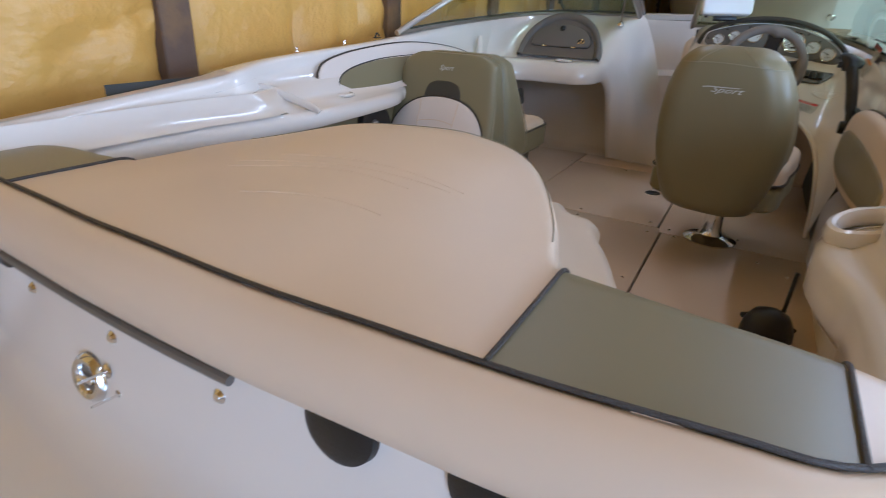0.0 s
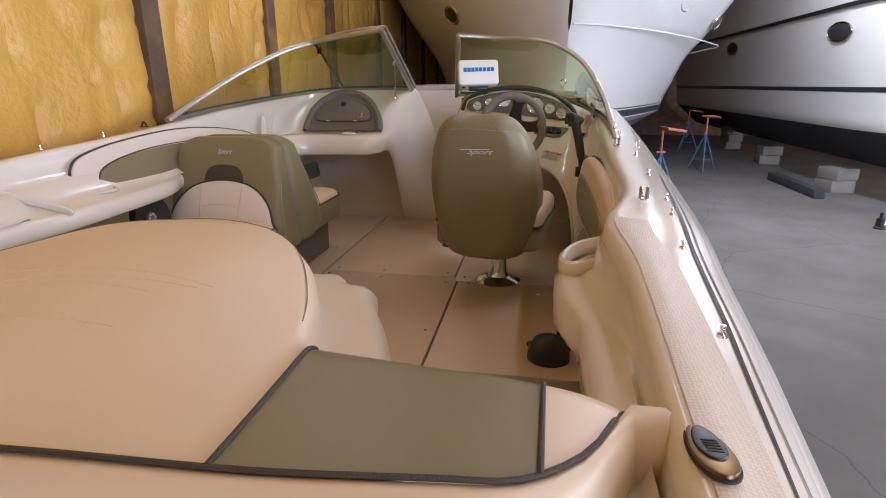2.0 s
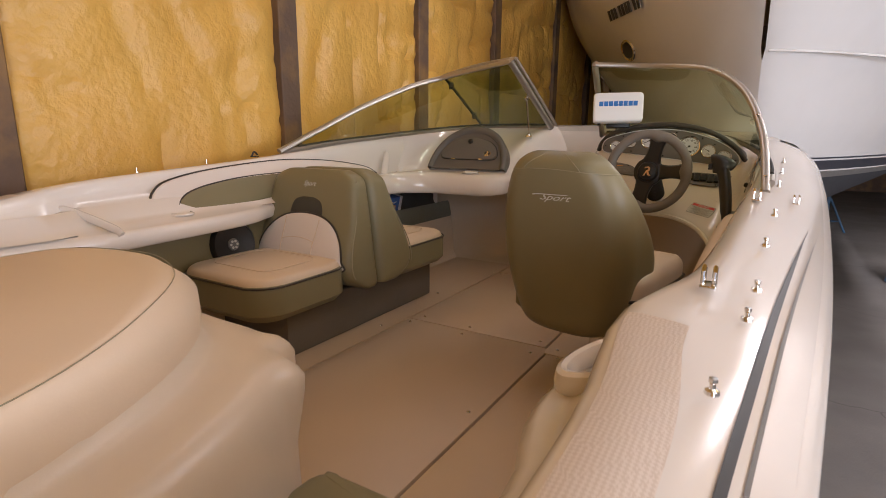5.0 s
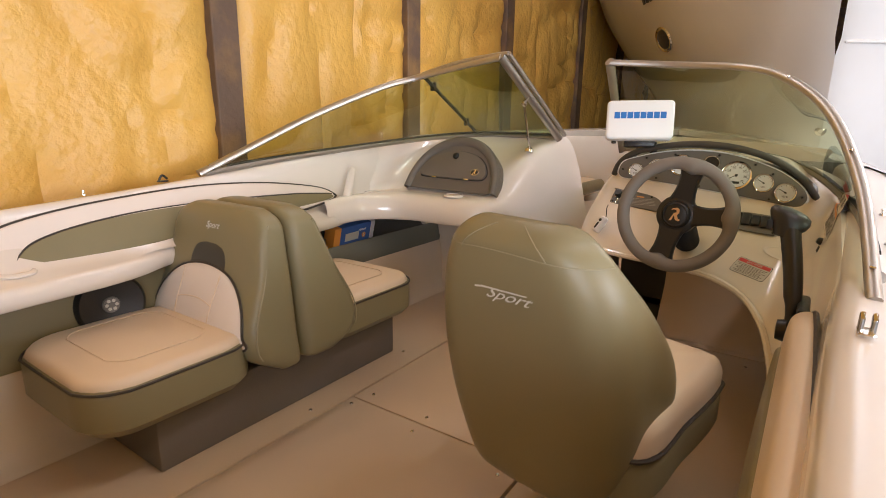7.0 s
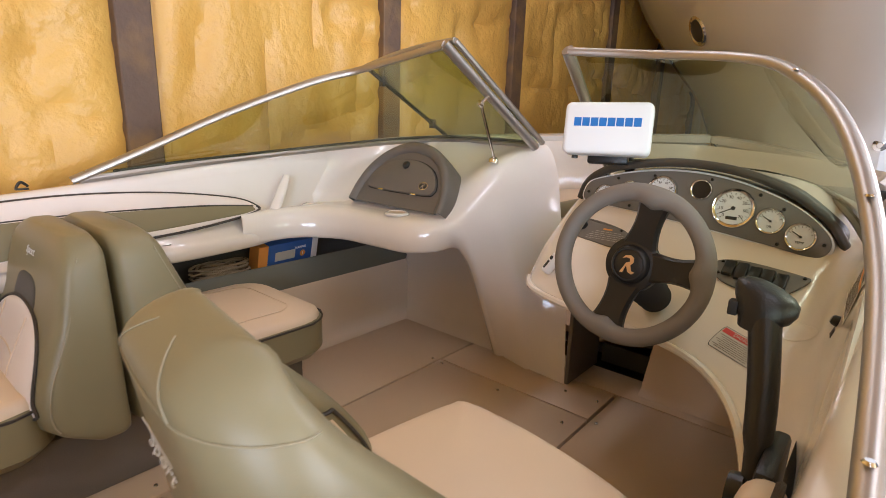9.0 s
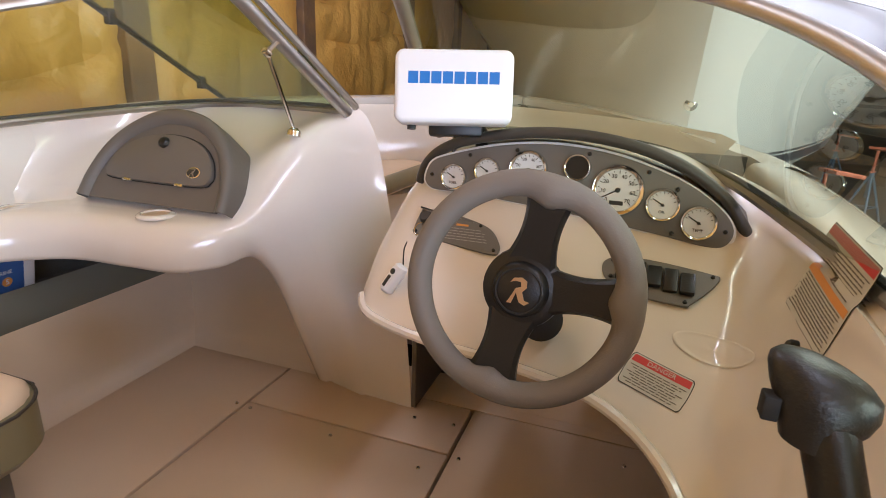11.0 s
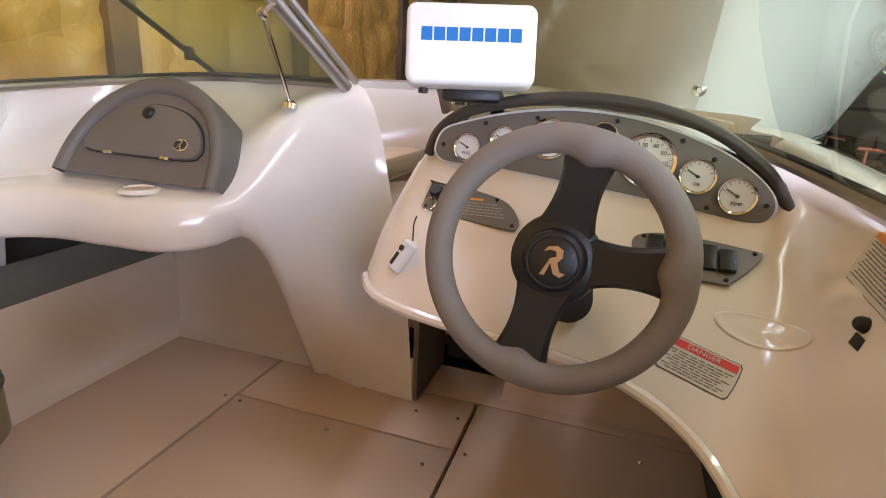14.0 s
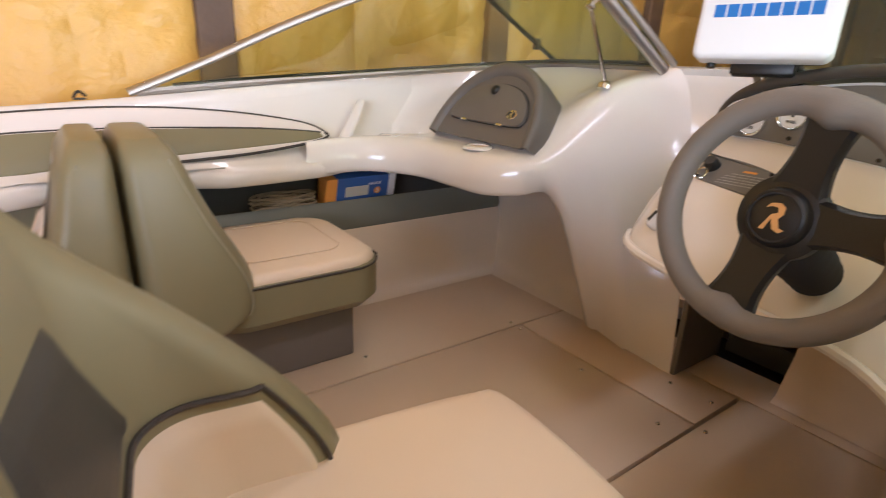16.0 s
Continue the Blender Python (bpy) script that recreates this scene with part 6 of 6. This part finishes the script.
def cruiser_skin(s, z0, z1, n, mat_, name, push=0.0):
    rows = []
    for z in np.linspace(z0, z1, n):
        ys = stem_y(z)
        row = []
        for d in np.linspace(0, 1, 40) ** 2 * 9.0:
            w = min(1.90, 0.90 * d ** 0.69) * flare(z)
            low = 1.0 if z > 0.55 else max(0.02, ((z + 0.45) / 1.0)) ** 0.9
            knuckle = 0.012 if z > 1.32 else 0.0
            row.append((BX + s * (w * low + push + knuckle), ys + d - push, z))
        rows.append(row)
    return part(name, grid(rows), mat_, cruiser, angle=60)


for s in (-1, 1):
    cruiser_skin(s, 0.66, 3.6, 40, HULLW, "hull_side")
    cruiser_skin(s, 0.648, 0.66, 2, NAVY, "boot_stripe", 0.002)
    cruiser_skin(s, 0.634, 0.648, 2, HULLW, "boot_line")
    cruiser_skin(s, 0.560, 0.634, 3, NAVY, "boot_stripe", 0.002)
    cruiser_skin(s, 0.546, 0.560, 2, HULLW, "boot_line")
    cruiser_skin(s, 0.49, 0.546, 3, PANEL, "boot_stripe", 0.001)
    cruiser_skin(s, -0.30, 0.49, 10, BOTTOM, "hull_bottom")

cruiser2 = thing("moored_cruiser", "white motor cruiser hull with black stripe and black bottom", "boat")


def flank(z0, z1, n, mat_, name, push=0.0):
    rows = []
    for z in np.linspace(z0, z1, n):
        row = []
        for y in np.linspace(4.2, 17.5, 40):
            bow = max(0.0, (7.0 - y)) ** 2 * 0.10
            x = 5.25 - 0.14 * (z - 0.2) + bow - push + (max(0.0, 0.25 - z) * 1.0)
            row.append((x, y, z))
        rows.append(row)
    return part(name, grid(rows), mat_, cruiser2, angle=60)


flank(0.22, 0.76, 8, HULLW, "hull_side")
flank(0.76, 0.83, 2, NAVY, "stripe", 0.004)
flank(0.83, 1.95, 12, HULLW, "hull_side")
flank(1.93, 1.99, 3, BLACK, "rub_rail", 0.03)
flank(1.99, 3.4, 12, HULLW, "upper_side", 0.01)
flank(-0.36, 0.22, 8, BOTTOM, "hull_bottom")


def porthole(p, nrm, xax, w, h, parent, label="dark oval porthole in a chrome rim"):
    m = frame_at(p, xax, nrm)
    ring = part("porthole", tube([m @ V((w * math.cos(a), h * math.sin(a), 0.004)) for a in np.linspace(0, 2 * math.pi, 36, endpoint=False)], 0.016, 8, True), CHROME, parent, label)
    part("glass", slab([(w * math.cos(a), h * math.sin(a)) for a in np.linspace(0, 2 * math.pi, 36, endpoint=False)], 0.012, 0.003, m), INK, ring)


porthole((-0.222, 3.325, 1.55), (-0.80, -0.44, -0.42), (-0.5, 0.86, 0), 0.15, 0.085, cruiser)
porthole((2 * BX + 0.245, 3.325, 1.62), (0.80, -0.44, -0.42), (0.5, 0.86, 0), 0.19, 0.085, cruiser)
porthole((2 * BX + 0.90, 4.7, 1.56), (0.84, -0.36, -0.40), (0.4, 0.9, 0), 0.16, 0.08, cruiser)
porthole((5.04, 7.15, 1.62), (-0.99, 0, -0.14), (0, 1, 0), 0.34, 0.13, cruiser2)
porthole((5.04, 11.9, 1.66), (-0.99, 0, -0.14), (0, 1, 0), 0.34, 0.13, cruiser2)
eye = part("bow_eye", lathe([(0, 0.012), (0.010, 0.012), (0.014, 0.006), (0.026, 0.003), (0.028, -0.01), (0, -0.01)], 20, frame_at((0.855, 2.335, 0.91), (1, 0, 0), (0, -1, -0.2))), CHROME, cruiser)
# registration characters as plain bars
rm = frame_at((-0.405, 3.28, 1.84), (0.52, -0.84, -0.05), (-0.80, -0.46, -0.40))
for k, (a, b) in enumerate(((0.0, 0.07), (0.10, 0.17), (0.19, 0.26), (0.33, 0.40), (0.42, 0.49), (0.51, 0.58), (0.60, 0.67), (0.74, 0.81), (0.83, 0.90))):
    part("character_bar", box(a * 0.85, b * 0.85 - 0.006, -0.045, 0.045, 0.002, 0.006, m=rm), INK, cruiser, smooth=False)
rm2 = frame_at((2 * BX + 0.13, 2.85, 1.98), (0.52, 0.84, 0.05), (0.80, -0.46, -0.40))
for k, (a, b) in enumerate(((0.0, 0.07), (0.10, 0.17), (0.24, 0.31), (0.33, 0.40), (0.42, 0.49), (0.51, 0.58), (0.65, 0.72), (0.74, 0.81))):
    part("character_bar", box(a * 0.85, b * 0.85 - 0.006, -0.045, 0.045, 0.002, 0.006, m=rm2), INK, cruiser, smooth=False)
part("knuckle_line", tube([(BX + (min(1.95, 0.90 * d ** 0.69) + 0.012), stem_y(1.32) + d, 1.32) for d in np.linspace(0.02, 1, 30) ** 2 * 9], 0.008, 6), HULLW, cruiser)


def stand(p, turn, h):
    t = thing("boat_stand", "blue tripod boat stand with an orange top pad", "stand", pose(p[0], p[1], GROUND, 0, 0, turn), group="boat stands")
    hub_z = h * 0.62
    for k in range(3):
        a = radians(90 + 120 * k)
        part("leg", tube([(0.03 * math.cos(a), 0.03 * math.sin(a), hub_z), (0.30 * math.cos(a), 0.30 * math.sin(a), 0.012)], 0.017, 8), STANDB, t)
        b = radians(90 + 120 * (k + 1))
        part("brace", tube([(0.21 * math.cos(a), 0.21 * math.sin(a), hub_z * 0.34), (0.21 * math.cos(b), 0.21 * math.sin(b), hub_z * 0.34)], 0.009, 6), STANDB, t)
    part("sleeve", tube([(0, 0, hub_z * 0.55), (0, 0, hub_z + 0.06)], 0.032, 12), STANDB, t)
    part("post", tube([(0, 0, hub_z), (0, 0, h - 0.03)], 0.019, 10), STANDO, t, "rusty threaded post")
    part("wing_nut", box(-0.07, 0.07, -0.012, 0.012, hub_z + 0.06, hub_z + 0.09, 0.004), STANDO, t)
    part("top_pad", box(-0.15, 0.15, -0.13, 0.13, h - 0.03, h + 0.01, 0.006, m=pose(0, 0, 0, 0, 8, 0)), STANDO, t, "orange top pad")


stand((2.46, 6.05), 20, 1.10)
stand((4.0, 9.4), 50, 1.10)
stand((4.6, 13.2), 10, 1.05)
stand((1.9, 9.3), 40, 0.95)


def block_pile(p, turn, n):
    for k in range(n):
        t = thing("concrete_block", "grey concrete block in a pile under the hull", "block", pose(p[0] + 0.02 * (k % 2), p[1], GROUND + 0.2 * k, 0, 0, turn + 6 * (k % 2)), group="concrete blocks")
        part("block", box(-0.2, 0.2, -0.2, 0.2, 0.001, 0.195, 0.008), BLOCK, t)


block_pile((5.55, 7.45), 12, 2)
block_pile((5.75, 10.8), -5, 2)
block_pile((5.9, 13.8), 8, 3)
tim = thing("timber_block", "dark timber bearer on the concrete beside the blocks", "timber", pose(5.0, 7.9, GROUND))
part("beam", box(-0.08, 0.08, -1.2, 0.6, 0.0, 0.14, 0.006), BOTTOM, tim)
jk = thing("bottle_jack", "small dark bottle jack on the concrete", "jack", pose(4.85, 4.85, GROUND))
part("body", lathe([(0, 0.0), (0.06, 0.0), (0.06, 0.02), (0.045, 0.03), (0.045, 0.13), (0.02, 0.14), (0.02, 0.20), (0.0, 0.20)], 18), BLACK, jk)
part("handle_socket", tube([(0.04, 0, 0.05), (0.11, 0, 0.10)], 0.014, 8), CHROME, jk)
# trailer under the boat
tr = thing("boat_trailer", "dark steel trailer frame under the boat", "trailer")
for s in (-1, 1):
    part("rail", box(CX + s * 0.75 - 0.04, CX + s * 0.75 + 0.04, -2.0, 2.6, -0.40, -0.28, 0.006), BOTTOM, tr)
    part("bunk", box(CX + s * 0.55 - 0.05, CX + s * 0.55 + 0.05, -1.9, 1.2, -0.28, -0.22, 0.01), CARPET, tr)
    part("wheel", lathe([(0.0, -0.09), (0.16, -0.09), (0.29, -0.08), (0.315, -0.05), (0.315, 0.05), (0.29, 0.08), (0.16, 0.09), (0.0, 0.07)], 36, frame_at((CX + s * 0.93, -0.9, GROUND + 0.317), (0, 1, 0), (s, 0, 0))), RUBBER, tr)
for y in (-1.7, -0.9, 1.0, 2.4):
    part("cross_member", box(CX - 0.75, CX + 0.75, y - 0.04, y + 0.04, -0.52, -0.40, 0.006), BOTTOM, tr)
part("axle", tube([(CX - 0.9, -0.9, GROUND + 0.317), (CX + 0.9, -0.9, GROUND + 0.317)], 0.03, 10), BOTTOM, tr)
